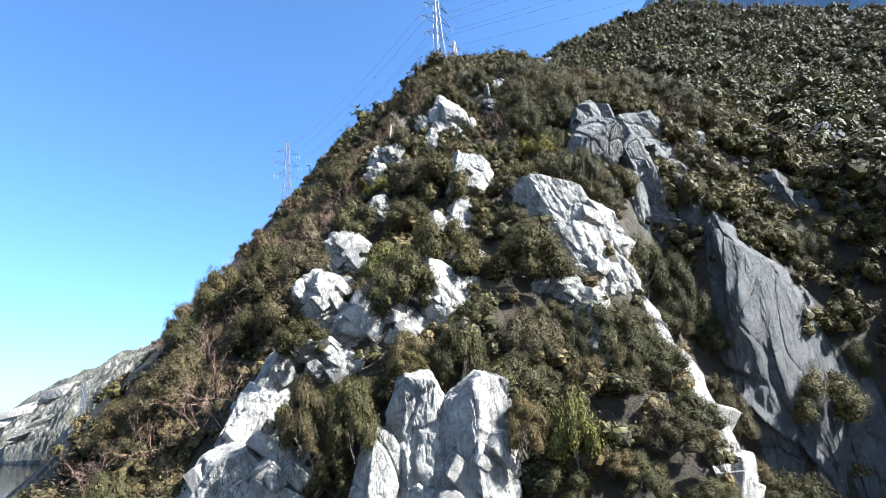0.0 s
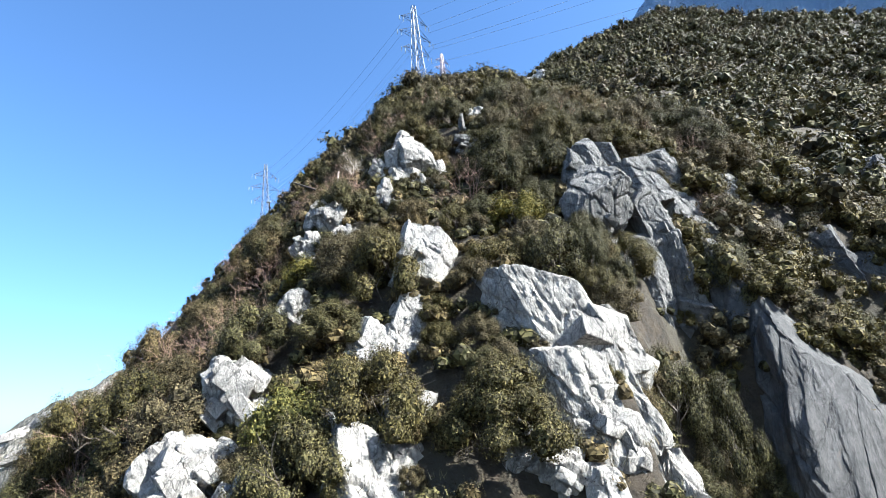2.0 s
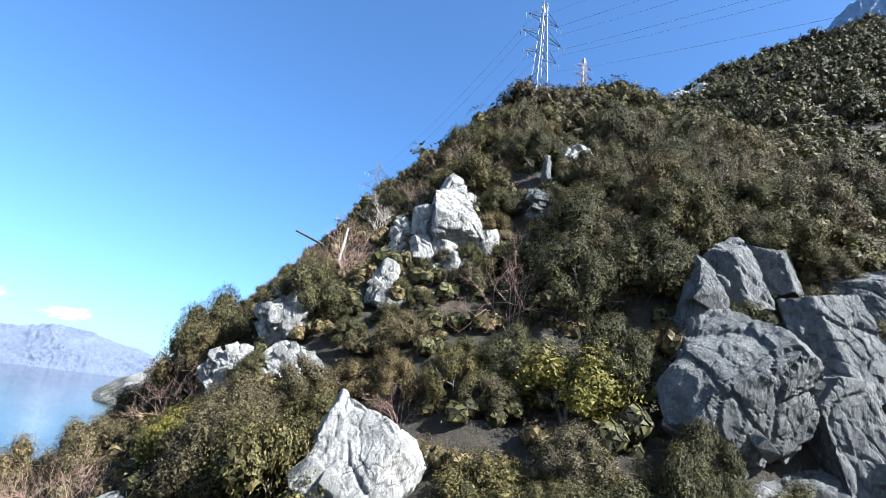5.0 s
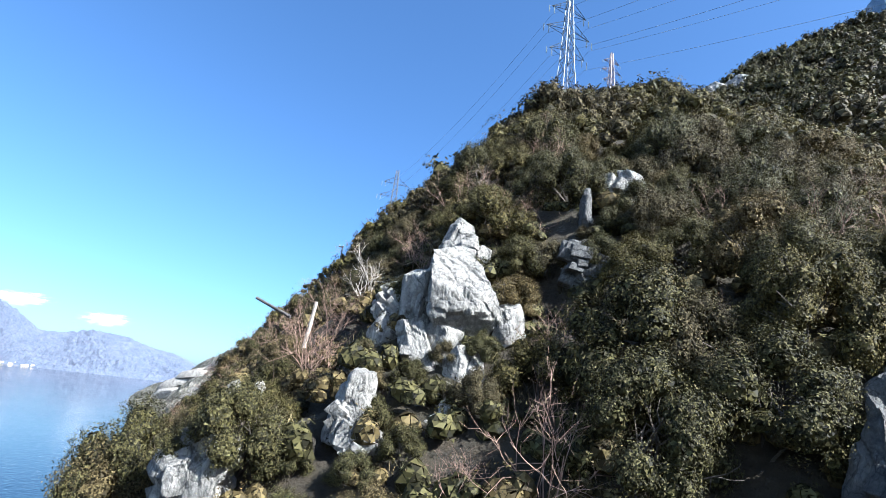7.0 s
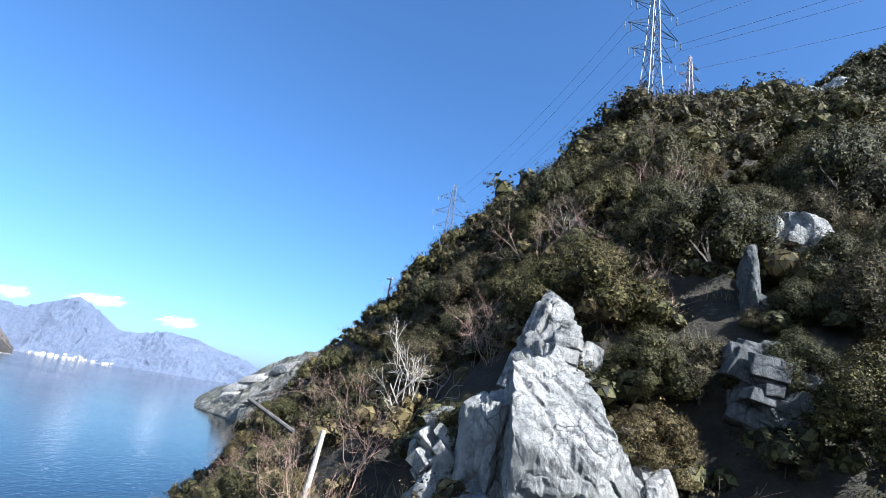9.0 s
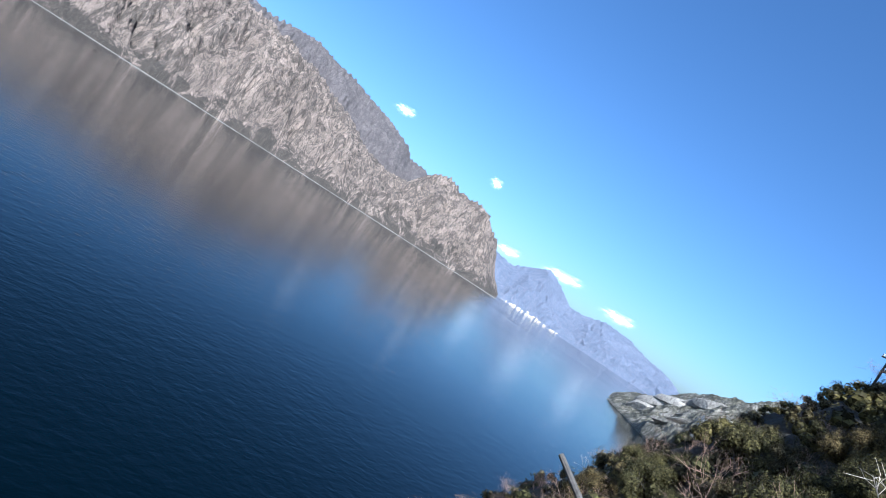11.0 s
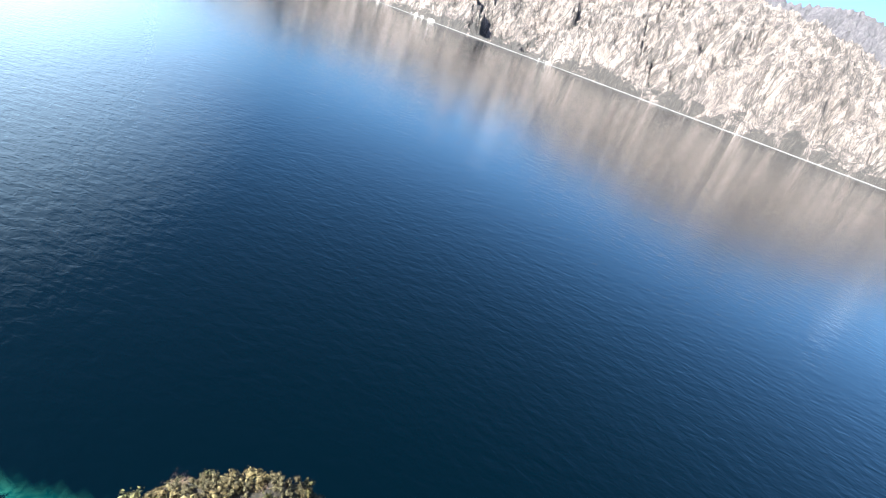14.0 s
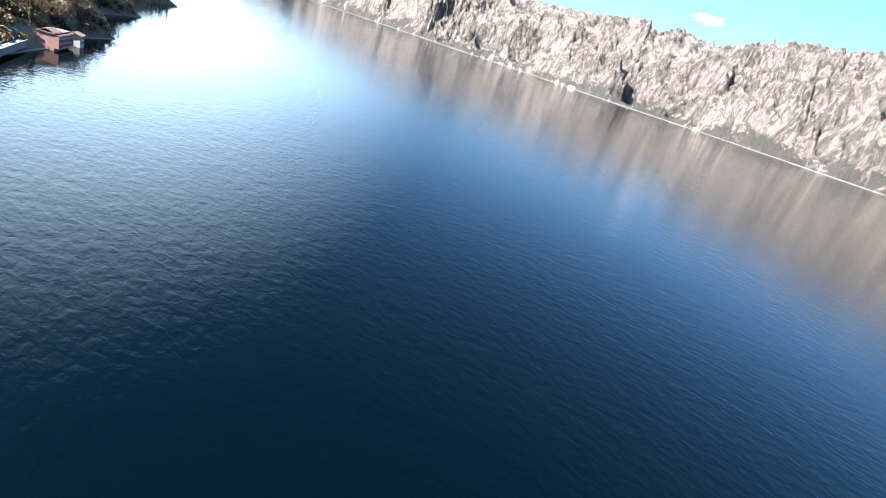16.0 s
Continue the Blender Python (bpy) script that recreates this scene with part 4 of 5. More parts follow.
def tubes(segments, sides=3):
    """Corners and quads of thin tapered sticks: each is start, end, start radius, end radius."""
    a = np.array([s[0] for s in segments], float)
    b = np.array([s[1] for s in segments], float)
    r = np.array([s[2:4] for s in segments], float)
    d = b - a
    d /= np.linalg.norm(d, axis=1, keepdims=True) + 1e-9
    up = np.where(np.abs(d[:, 2:3]) > 0.9, (1.0, 0.0, 0.0), (0.0, 0.0, 1.0))
    u = np.cross(d, up)
    u /= np.linalg.norm(u, axis=1, keepdims=True)
    w = np.cross(d, u)
    rings = []
    for end, rad in ((a, r[:, :1]), (b, r[:, 1:])):
        for k in range(sides):
            t = 2 * math.pi * k / sides
            rings.append(end + (u * math.cos(t) + w * math.sin(t)) * rad)
    v = np.stack(rings, 1).reshape(-1, 3)
    base = np.arange(len(a))[:, None] * 2 * sides
    f = [base + np.array([[k, (k + 1) % sides, sides + (k + 1) % sides, sides + k]]) for k in range(sides)]
    return v, np.concatenate(f)


def branching(rng, height, spread, stems, levels, thick, forks=3, droop=0.0):
    """Sticks of a shrub that forks a few times."""
    out = []

    def grow(p, d, length, r, level):
        bend = d + rng.normal(scale=0.22, size=3)
        mid = p + bend / np.linalg.norm(bend) * length * 0.5
        d2 = bend + rng.normal(scale=0.25, size=3) + (0, 0, 0.12 - droop)
        end = mid + d2 / np.linalg.norm(d2) * length * 0.5
        out.append((p, mid, r, r * 0.82))
        out.append((mid, end, r * 0.82, r * 0.6))
        if level > 0:
            for i in range(forks):
                n = d2 / np.linalg.norm(d2) + rng.normal(scale=0.55, size=3)
                grow(mid + (end - mid) * rng.uniform(0.2, 1.0), n / np.linalg.norm(n), length * rng.uniform(0.5, 0.78), r * 0.55, level - 1)

    for i in range(stems):
        a = rng.uniform(0, 2 * math.pi)
        d = np.array([math.cos(a) * spread, math.sin(a) * spread, 1.0])
        grow(np.array([0.0, 0.0, -0.15]), d / np.linalg.norm(d), height * rng.uniform(0.38, 0.55), thick * rng.uniform(0.7, 1.2), levels)
    return out


class Plant:
    def __init__(self, name, parts):
        self.name, self.parts = name, parts

    def set(self, m, label, category, group):
        top = empty(self.name, m, label, category, group)
        for name, mesh in self.parts:
            put(name, mesh, None, top)
        return top


def bush_kind(name, seed, material, radius, height, leaves, size, lobes=9, loose=0.12):
    rng = np.random.default_rng(seed)
    v, f = crown(rng, radius, height, lobes, leaves, size, loose)
    sticks = branching(rng, height * 0.95, 0.55, 4, 2, 0.035, 3)
    tv, tf = tubes(sticks, 3)
    return Plant(name, [("crown", mesh_of("crown", v, f, material)), ("stem", mesh_of("stem", tv, tf, BARK))])


def bare_kind(name, seed, height, leaves, material=TWIG, leaf=OLIVE):
    rng = np.random.default_rng(seed)
    sticks = branching(rng, height, 0.6, 8, 3, 0.013, 3)
    tv, tf = tubes(sticks, 3)
    made = [("stem", mesh_of("stem", tv, tf, material))]
    if leaves:
        ends = np.array([s[1] for s in sticks])
        p = ends[rng.integers(0, len(ends), leaves)] + rng.normal(scale=0.07, size=(leaves, 3))
        v, f = leaves_at(rng, p, rng.normal(size=(leaves, 3)), np.full(leaves, 0.045))
        made.append(("foliage", mesh_of("foliage", v, f, leaf)))
    return Plant(name, made)


OAKS = [bush_kind("oak_bush", 300 + i, OAK, 1.25, 1.95, 19000, 0.033, 17 + i % 5) for i in range(5)]
OAKS_LOW = [bush_kind("oak_bush", 310 + i, OAK, 1.25, 1.95, 14000, 0.039, 17) for i in range(4)]
OLIVES = [bush_kind("olive_bush", 330 + i, OLIVE, 1.15, 1.8, 17000, 0.031, 18, 0.15) for i in range(5)]
OLIVES_LOW = [bush_kind("olive_bush", 340 + i, OLIVE, 1.15, 1.8, 13000, 0.037, 17, 0.15) for i in range(4)]
YELLOWS = [bush_kind("broom_bush", 350 + i, YELLOW, 0.9, 0.95, 4500, 0.042, 11, 0.18) for i in range(3)]
BARES = [bare_kind("bare_shrub", 370 + i, 1.5 + 0.2 * i, 170) for i in range(5)]
DEADS = [bare_kind("dead_shrub", 390 + i, 1.5, 0, DEADWOOD) for i in range(2)]

LABELS = {"oak_bush": ("dark green evergreen oak bush on the rocky slope", "bush", "evergreen oak bushes"),
          "olive_bush": ("olive brown half dry bush on the slope", "bush", "olive brown bushes"),
          "broom_bush": ("yellow green low bush between limestone blocks", "bush", "yellow green bushes"),
          "bare_shrub": ("leafless reddish grey shrub with fine twigs", "shrub", "bare shrubs"),
          "dead_shrub": ("bleached dead shrub with curved pale branches", "shrub", "dead shrubs")}
LIMIT = {"oak_bush": 290, "olive_bush": 280, "broom_bush": 50, "bare_shrub": 190, "dead_shrub": 22}
count = dict.fromkeys(LIMIT, 0)
rock_at = np.array([r[:3] for r in ROCKS])
rock_half = np.array([r[3:] for r in ROCKS])
rng = np.random.default_rng(77)


# open ground in front of the high crag
CLEAR = ((-0.9, 32.9, 1.2), (0.8, 32.0, 1.1), (1.6, 31.2, 0.9), (-0.3, 30.4, 0.9))


def on_rock(x, y, z, room):
    """True where a plant would stand in, or right in front of, a crag."""
    d = (np.array([x, y, z]) - rock_at)
    hide = (np.abs(d[:, 0]) < rock_half[:, 0] * 0.75 + room * 0.15) & (d[:, 1] < rock_half[:, 1]) & (d[:, 1] > -rock_half[:, 1] * 0.95 - room * 1.1) & (d[:, 2] < rock_half[:, 2] * 0.6) & (d[:, 2] > -rock_half[:, 2] * 0.5 - 0.7)
    return bool(hide.any()) or any(math.hypot(x - a, y - b) < r for a, b, r in CLEAR)


def in_rock(x, y, z):
    d = (np.array([x, y, z]) - rock_at) / (rock_half * 0.85)
    return bool(((d ** 2).sum(1) < 1).any())


# the large bushes between the crags: kind, place of the foot, radius and height
KEY_BUSHES = [("oak_bush", 3.5, 21.3, 32.3, 1.8, 2.9), ("oak_bush", 0.3, 18.0, 28.6, 1.1, 2.3), ("olive_bush", 2.7, 19.0, 29.0, 1.35, 2.5), ("oak_bush", 5.5, 19.5, 29.1, 1.5, 2.6),
              ("oak_bush", 9.1, 24.3, 32.2, 1.2, 3.1), ("oak_bush", 10.8, 24.8, 30.8, 1.1, 3.6), ("oak_bush", 7.9, 20.5, 26.7, 0.95, 3.3), ("oak_bush", -1.6, 24.2, 36.0, 1.3, 1.7),
              ("broom_bush", -2.1, 21.9, 33.2, 1.2, 1.6), ("oak_bush", -5.1, 18.4, 29.9, 1.1, 1.4), ("olive_bush", -4.2, 15.7, 27.0, 0.8, 2.3), ("oak_bush", -2.8, 15.7, 26.8, 0.8, 2.4),
              ("oak_bush", -1.4, 17.4, 28.7, 0.8, 1.2), ("olive_bush", 1.9, 15.5, 26.6, 0.75, 1.8), ("broom_bush", 3.3, 15.7, 26.4, 0.75, 1.8), ("oak_bush", 4.1, 26.2, 38.2, 1.4, 1.9)]
KEY_BUSHES += [("oak_bush", 13.9, 28.3, 36.6, 1.3, 3.5), ("oak_bush", 18.7, 28.9, 34.6, 1.0, 2.2), ("oak_bush", 20.3, 28.9, 33.3, 1.1, 2.9), ("oak_bush", 19.9, 27.9, 28.0, 1.0, 2.6),
               ("oak_bush", 22.3, 29.2, 31.2, 1.2, 2.7), ("olive_bush", 8.4, 27.0, 38.0, 1.0, 1.9), ("oak_bush", 7.6, 24.9, 38.0, 0.6, 1.8), ("oak_bush", 16.4, 28.6, 35.6, 1.1, 2.2)]
for i in range(22):
    x, y = rng.uniform(7.4, 13.2), rng.uniform(21.5, 28.5)
    KEY_BUSHES.append(("oak_bush" if i % 3 else "olive_bush", x, y, ground_at(x, y) - 0.1, rng.uniform(0.7, 1.15), rng.uniform(1.3, 2.3)))
for i in range(34):
    x, y = rng.uniform(2.6, 8.2), rng.uniform(15.5, 23.5)
    z = ground_at(x, y)
    if not in_rock(x, y, z + 0.3) and not on_rock(x, y, z + 0.6, 0.3):
        KEY_BUSHES.append(("oak_bush" if i % 2 else "olive_bush", x, y, z - 0.1, rng.uniform(0.55, 0.9), rng.uniform(0.9, 1.5)))
for kind, x, y, z, r, h in KEY_BUSHES:
    pool = {"oak_bush": OAKS, "olive_bush": OLIVES, "broom_bush": YELLOWS}[kind]
    wide, tall = (0.9, 0.95) if kind == "broom_bush" else (1.2, 1.9)
    g = ground_at(x, y)
    foot = g - 0.1 if g < z and z - g < 0.8 else z
    m = Matrix.Translation((x, y, foot)) @ Matrix.Rotation(rng.uniform(0, 6.28), 4, "Z") @ Matrix.Diagonal((r / wide, r / wide, (z + h - foot) / tall, 1))
    pool[rng.integers(len(pool))].set(m, *LABELS[kind])
    count[kind] += 1

rest, placed = [], [(a, b, r) for _, a, b, _, r, _ in KEY_BUSHES]
STEP = 1.75
for j, y in enumerate(np.arange(13.0, 64, STEP)):
    for x in np.arange(-15, 25, STEP):
        px, py = x + rng.uniform(-0.42, 0.42) * STEP + (j % 2) * STEP / 2, y + rng.uniform(-0.42, 0.42) * STEP
        z = ground_at(px, py)
        s = rng.uniform(0.8, 1.28) * (1.35 if rng.random() < 0.2 else 1.0)
        u = rng.random()
        patch = float(vnoise(px / 5, py / 5, 0, 61))
        lake_side = px < -3.5 + 0.05 * (py - 20)
        if lake_side:
            s = min(s, 1.25) * (0.78 if py > 32 else 1.1)
        if px < -10.5 and py > 38:
            s *= 0.6
        if -1.0 < px < 3.8 and 26 < py < 33.5:
            s *= 0.6
        if in_rock(px, py, z + 0.5):
            continue
        if on_rock(px, py, z + 0.6, s):
            continue
        if any(math.hypot(px - a, py - b) < 0.8 * r + 0.5 for _, a, b, _, r, _ in KEY_BUSHES):
            continue
        if py > 46 or px > 18 or px < -14.5:
            rest.append((px, py, z, s, u))
            continue
        if u < 0.07 and py < 30 and not lake_side:
            kind = "broom_bush"
        elif u < 0.09 and (lake_side or px < 4) and py > 29:
            kind = "dead_shrub"
        elif u < (0.58 if lake_side and py > 27 else 0.5 if 30 < py < 43 and px < 4 else 0.45 if lake_side else 0.24 if patch > 0.2 else 0.12):
            kind = "bare_shrub"
        elif u < (0.85 if lake_side else 0.52 + 0.25 * patch):
            kind = "olive_bush"
        else:
            kind = "oak_bush"
        if count[kind] >= LIMIT[kind]:
            kind = "oak_bush" if count["oak_bush"] < 290 else "olive_bush"
        if count[kind] >= LIMIT[kind]:
            rest.append((px, py, z, s, u))
            continue
        count[kind] += 1
        placed.append((px, py, s))
        fine_leaf = 26 < py < 44 and -13 < px < 12
        pool = {"oak_bush": OAKS if fine_leaf else OAKS_LOW, "olive_bush": OLIVES if fine_leaf else OLIVES_LOW, "broom_bush": YELLOWS, "bare_shrub": BARES, "dead_shrub": DEADS}[kind]
        m = Matrix.Translation((px, py, z - 0.1)) @ Euler((rng.uniform(-0.2, 0.05), rng.uniform(-0.15, 0.15), rng.uniform(0, 6.28))).to_matrix().to_4x4() @ Matrix.Diagonal((s * rng.uniform(0.9, 1.15), s, s * rng.uniform(0.95, 1.35), 1))
        pool[rng.integers(len(pool))].set(m, *LABELS[kind])

# smaller bushes in the open places between them
for y in np.arange(14, 46, 0.95):
    for x in np.arange(-13, 17, 0.95):
        px, py = x + rng.uniform(-0.3, 0.3), y + rng.uniform(-0.3, 0.3)
        z = ground_at(px, py)
        gap = min(math.hypot(px - a, py - b) - 0.75 * s for a, b, s in placed)
        if gap < 0.3 or in_rock(px, py, z + 0.4):
            continue
        s = rng.uniform(0.5, 0.8) if not on_rock(px, py, z + 0.5, 0.6) else rng.uniform(0.3, 0.45)
        kind = "oak_bush" if rng.random() < 0.5 else "olive_bush"
        if count[kind] >= 299:
            rest.append((px, py, z, s, rng.random()))
            continue
        count[kind] += 1
        placed.append((px, py, s))
        pool = (OAKS if kind == "oak_bush" else OLIVES) if 28 < py < 42 else (OAKS_LOW if kind == "oak_bush" else OLIVES_LOW)
        m = Matrix.Translation((px, py, z - 0.08)) @ Euler((-0.1, 0.0, rng.uniform(0, 6.28))).to_matrix().to_4x4() @ Matrix.Diagonal((s, s, s, 1))
        pool[rng.integers(len(pool))].set(m, *LABELS[kind])


def clump_stock(seed, n, radius, height, leaves, size, lobes=8):
    return [crown(np.random.default_rng(seed + i), radius, height, lobes, leaves, size, 0.14) for i in range(n)]


def scrub(name, spots, stock, material, label):
    """Many bushes that nobody could count, in one mesh."""
    vs, fs, base = [], [], 0
    for x, y, z, s, u in spots:
        v, f = stock[int(u * 997) % len(stock)]
        a = u * 40
        c, d = math.cos(a) * s, math.sin(a) * s
        w = np.stack([v[:, 0] * c - v[:, 1] * d + x, v[:, 0] * d + v[:, 1] * c + y, v[:, 2] * s + z - 0.2 * s], 1)
        vs.append(w)
        fs.append(f + base)
        base += len(v)
    return put(name, mesh_of(name, np.concatenate(vs), np.concatenate(fs), material), label=label, category="scrub", kind="stuff")


near_stock = clump_stock(500, 6, 1.25, 1.9, 1300, 0.085)
scrub("oak_scrub", [r for r in rest if r[4] > 0.45], near_stock, OAK, "dense evergreen scrub over the crest and flank")
scrub("olive_scrub", [r for r in rest if r[4] <= 0.45], near_stock, OLIVE, "olive brown scrub over the crest and flank")
# the big wooded slope behind, the lake flank and the coast
wide = []
for i in range(2900):
    u0, v0 = rng.uniform(30, 175), rng.uniform(-95, 70)
    x, y = u0 * 0.574 - v0 * 0.819, u0 * 0.819 + v0 * 0.574
    if (-15 < x < 25 and y < 64) or x < -15:
        continue
    wide.append((x, y, ground_at(x, y), rng.uniform(1.0, 1.85), rng.random()))
flank = []
for i in range(1500):
    x, y = rng.uniform(-70, -13), rng.uniform(-6, 130)
    z = ground_at(x, y)
    if z < 1.0 or float(vnoise(x / 6, y / 6, 0, 5)) > 0.45:
        continue
    flank.append((x, y, z, rng.uniform(0.45, 0.85), rng.random()))
lower = []
for i in range(1000):
    x, y = rng.uniform(-34, 32), rng.uniform(-14, 62)
    z = ground_at(x, y)
    if (-14.5 < x < 25 and y > 13) or z < 1.0:
        continue
    lower.append((x, y, z, rng.uniform(0.6, 1.1), rng.random()))
knob = [(x, y, ground_at(x, y), rng.uniform(0.3, 0.55), rng.random()) for x, y in zip(rng.uniform(-36, -23, 170), rng.uniform(9, 23, 170)) if ground_at(x, y) > 12.5]
knoll = []
for i in range(330):
    x, y = rng.uniform(-54, -24), rng.uniform(-8, 24)
    z = ground_at(x, y)
    if z > 0.8:
        knoll.append((x, y, z, rng.uniform(0.35, 0.8), rng.random()))
under = []
for y in np.arange(13, 47, 0.92):
    for x in np.arange(-14, 19, 0.92):
        px, py = x + rng.uniform(-0.36, 0.36), y + rng.uniform(-0.36, 0.36)
        z = ground_at(px, py)
        if not in_rock(px, py, z + 0.2) and rng.random() < 0.92:
            under.append((px, py, z, rng.uniform(0.6, 1.25), rng.random()))
right = []
for i in range(460):
    x, y = rng.uniform(12.5, 33), rng.uniform(27.0, 47)
    z = ground_at(x, y)
    if not in_rock(x, y, z + 0.4) and not on_rock(x, y, z + 0.5, 0.2):
        right.append((x, y, z, rng.uniform(0.5, 1.1), rng.random()))
scrub("oak_scrub", [r for r in right if r[4] > 0.35], near_stock, OAK, "evergreen scrub above the dark cliff")
scrub("olive_scrub", [r for r in right if r[4] <= 0.35], near_stock, OLIVE, "olive brown scrub above the dark cliff")
low_stock = clump_stock(520, 6, 0.75, 0.55, 240, 0.06, 4)
scrub("low_scrub", [r for r in under if r[4] > 0.5], low_stock, OAK, "low evergreen undergrowth between the bushes")
scrub("low_scrub", [r for r in under if r[4] <= 0.5], low_stock, OLIVE, "low dry undergrowth between the bushes")
far_stock = clump_stock(540, 6, 1.6, 2.6, 430, 0.20)
mid_stock = clump_stock(560, 5, 1.15, 1.35, 230, 0.22)
scrub("oak_scrub", [r for r in wide if r[4] > 0.22], far_stock, OAK, "evergreen oak wood on the steep mountain slope")
scrub("olive_scrub", [r for r in wide if r[4] <= 0.22], far_stock, OLIVE, "olive brown scrub on the steep mountain slope")
scrub("oak_scrub", [r for r in lower if r[4] > 0.5 and not (r[0] < -14 and r[1] > 26)], mid_stock, OAK, "evergreen scrub on the lower slope of the spur")
scrub("olive_scrub", [r for r in lower if r[4] <= 0.5 and not (r[0] < -14 and r[1] > 26)], mid_stock, OLIVE, "olive brown scrub on the lower slope of the spur")
scrub("knoll_scrub", knob, near_stock, OLIVE, "dry olive brown bushes on a knoll above the water")
for i in range(14):
    x, y, s = rng.uniform(-33.0, -26), rng.uniform(12, 18), rng.uniform(0.35, 0.6)
    BARES[i % 5].set(Matrix.Translation((x, y, ground_at(x, y) - 0.1)) @ Matrix.Rotation(rng.uniform(0, 6.28), 4, "Z") @ Matrix.Diagonal((s, s, s, 1)), *LABELS["bare_shrub"])
scrub("knoll_scrub", knoll, mid_stock, OLIVE, "dry bushes on the knoll above the water")
for i in range(60):
    x, y, s = rng.uniform(-23, -7), rng.uniform(35, 56), rng.uniform(0.5, 0.85)
    (DEADS[i % 2] if i % 12 == 0 else BARES[i % 5]).set(Matrix.Translation((x, y, ground_at(x, y) - 0.1)) @ Matrix.Rotation(rng.uniform(0, 6.28), 4, "Z") @ Matrix.Diagonal((s, s, s, 1)), *LABELS["dead_shrub" if i % 12 == 0 else "bare_shrub"])
close = [(x, y, z, s * 0.6, u) for x, y, z, s, u in flank if x > -27 and 24 < y < 64]
away = [r for r in flank if not (r[0] > -27 and 24 < r[1] < 64)]
scrub("oak_scrub", [r for r in away if r[4] > 0.6], mid_stock, OAK, "evergreen scrub on the slope down to the lake")
scrub("olive_scrub", [r for r in away if r[4] <= 0.6], mid_stock, OLIVE, "olive brown scrub on the slope down to the lake")
scrub("oak_scrub", [r for r in close if r[4] > 0.7], near_stock, OAK, "evergreen scrub on the shoulder above the lake")
scrub("olive_scrub", [r for r in close if r[4] <= 0.7], near_stock, OLIVE, "olive brown scrub on the shoulder above the lake")

# dry grass on the ledges
blades, faces = [], []
for i in range(260):
    x, y = rng.uniform(-9, 11), rng.uniform(14, 42)
    c = np.array([x, y, ground_at(x, y)])
    for k in range(26):
        root = c + (*rng.normal(scale=0.16, size=2), 0)
        way = np.array([*rng.normal(scale=0.45, size=2), 1.0]) * rng.uniform(0.15, 0.34)
        wide_by = np.array([*rng.normal(size=2), 0]) * 0.007
        faces.append((len(blades), len(blades) + 1, len(blades) + 2))
        blades += [root - wide_by, root + wide_by, root + way]
put("dry_grass", mesh_of("dry_grass", blades, faces, STRAW), label="tufts of dry straw coloured grass on the ledges", category="grass", kind="stuff")


# ---------------------------------------------------------------- power line
def lattice(bm, levels, bar, faces=4):
    """Four legs with crossed bracing, through levels of (height, half width)."""
    for (z0, w0), (z1, w1) in zip(levels, levels[1:]):
        c0 = [Vector((sx * w0, sy * w0, z0)) for sx, sy in ((-1, -1), (1, -1), (1, 1), (-1, 1))]
        c1 = [Vector((sx * w1, sy * w1, z1)) for sx, sy in ((-1, -1), (1, -1), (1, 1), (-1, 1))]
        for i in range(4):
            k = (i + 1) % 4
            rod(bm, c0[i], c1[i], bar, sides=4)
            rod(bm, c0[i], c1[k], bar * 0.6, sides=4)
            rod(bm, c0[k], c1[i], bar * 0.6, sides=4)
            rod(bm, c1[i], c1[k], bar * 0.6, sides=4)
    return bm


def pylon(place, height, turn, material=STEEL, bar=0.05, label="grey steel lattice pylon with six crossarms"):
    """A lattice mast with three pairs of arms; gives its top object and the ends of its arms."""
    top = empty("pylon", Matrix.Translation(place) @ Matrix.Rotation(radians(turn), 4, "Z"), label, "pylon", "pylons of the power line")
    h = height
    marks = [0.0, 0.16, 0.30, 0.42, 0.52, 0.60, 0.67, 0.735, 0.80, 0.865, 0.93, 1.0]
    width = lambda q: h * (0.045 * (1 - q / 0.66) + 0.021) if q < 0.66 else h * 0.021 * (1.0 - 0.6 * (q - 0.66) / 0.34)
    part("mast", lattice(bmesh.new(), [(h * q, width(q)) for q in marks], bar), material, top)
    ends = []
    for q, reach in ((0.70, 0.085), (0.80, 0.105), (0.90, 0.085)):
        for side in (-1, 1):
            bm = bmesh.new()
            tip = Vector((side * h * reach, 0, h * q))
            w = width(q)
            for sy in (-1, 1):
                rod(bm, (side * w, sy * w, h * q), tip, bar * 0.7, sides=4)
                rod(bm, (side * w, sy * w, h * (q + 0.045)), tip, bar * 0.6, sides=4)
                rod(bm, (side * (w + (h * reach - w) * 0.5), sy * w * 0.5, h * q), (side * (w + (h * reach - w) * 0.5), sy * w * 0.5, h * (q + 0.022)), bar * 0.5, sides=4)
            part("crossarm", bm, material, top)
            for off in (-0.012, 0.012):
                bm = bmesh.new()
                a = tip + Vector((off * h * side, 0, 0))
                for k in range(9):
                    zz = a.z - h * 0.003 - k * h * 0.0032
                    rod(bm, (a.x, 0, zz), (a.x, 0, zz - h * 0.0016), h * 0.0021, sides=8)
                rod(bm, a, a - Vector((0, 0, h * 0.035)), h * 0.0006, sides=4)
                part("insulator", bm, GLASS_DISC, top, "glass insulator string")
            ends.append((q, side, Vector(place) + Matrix.Rotation(radians(turn), 3, "Z") @ (tip - Vector((0, 0, h * 0.045)))))
    return ends


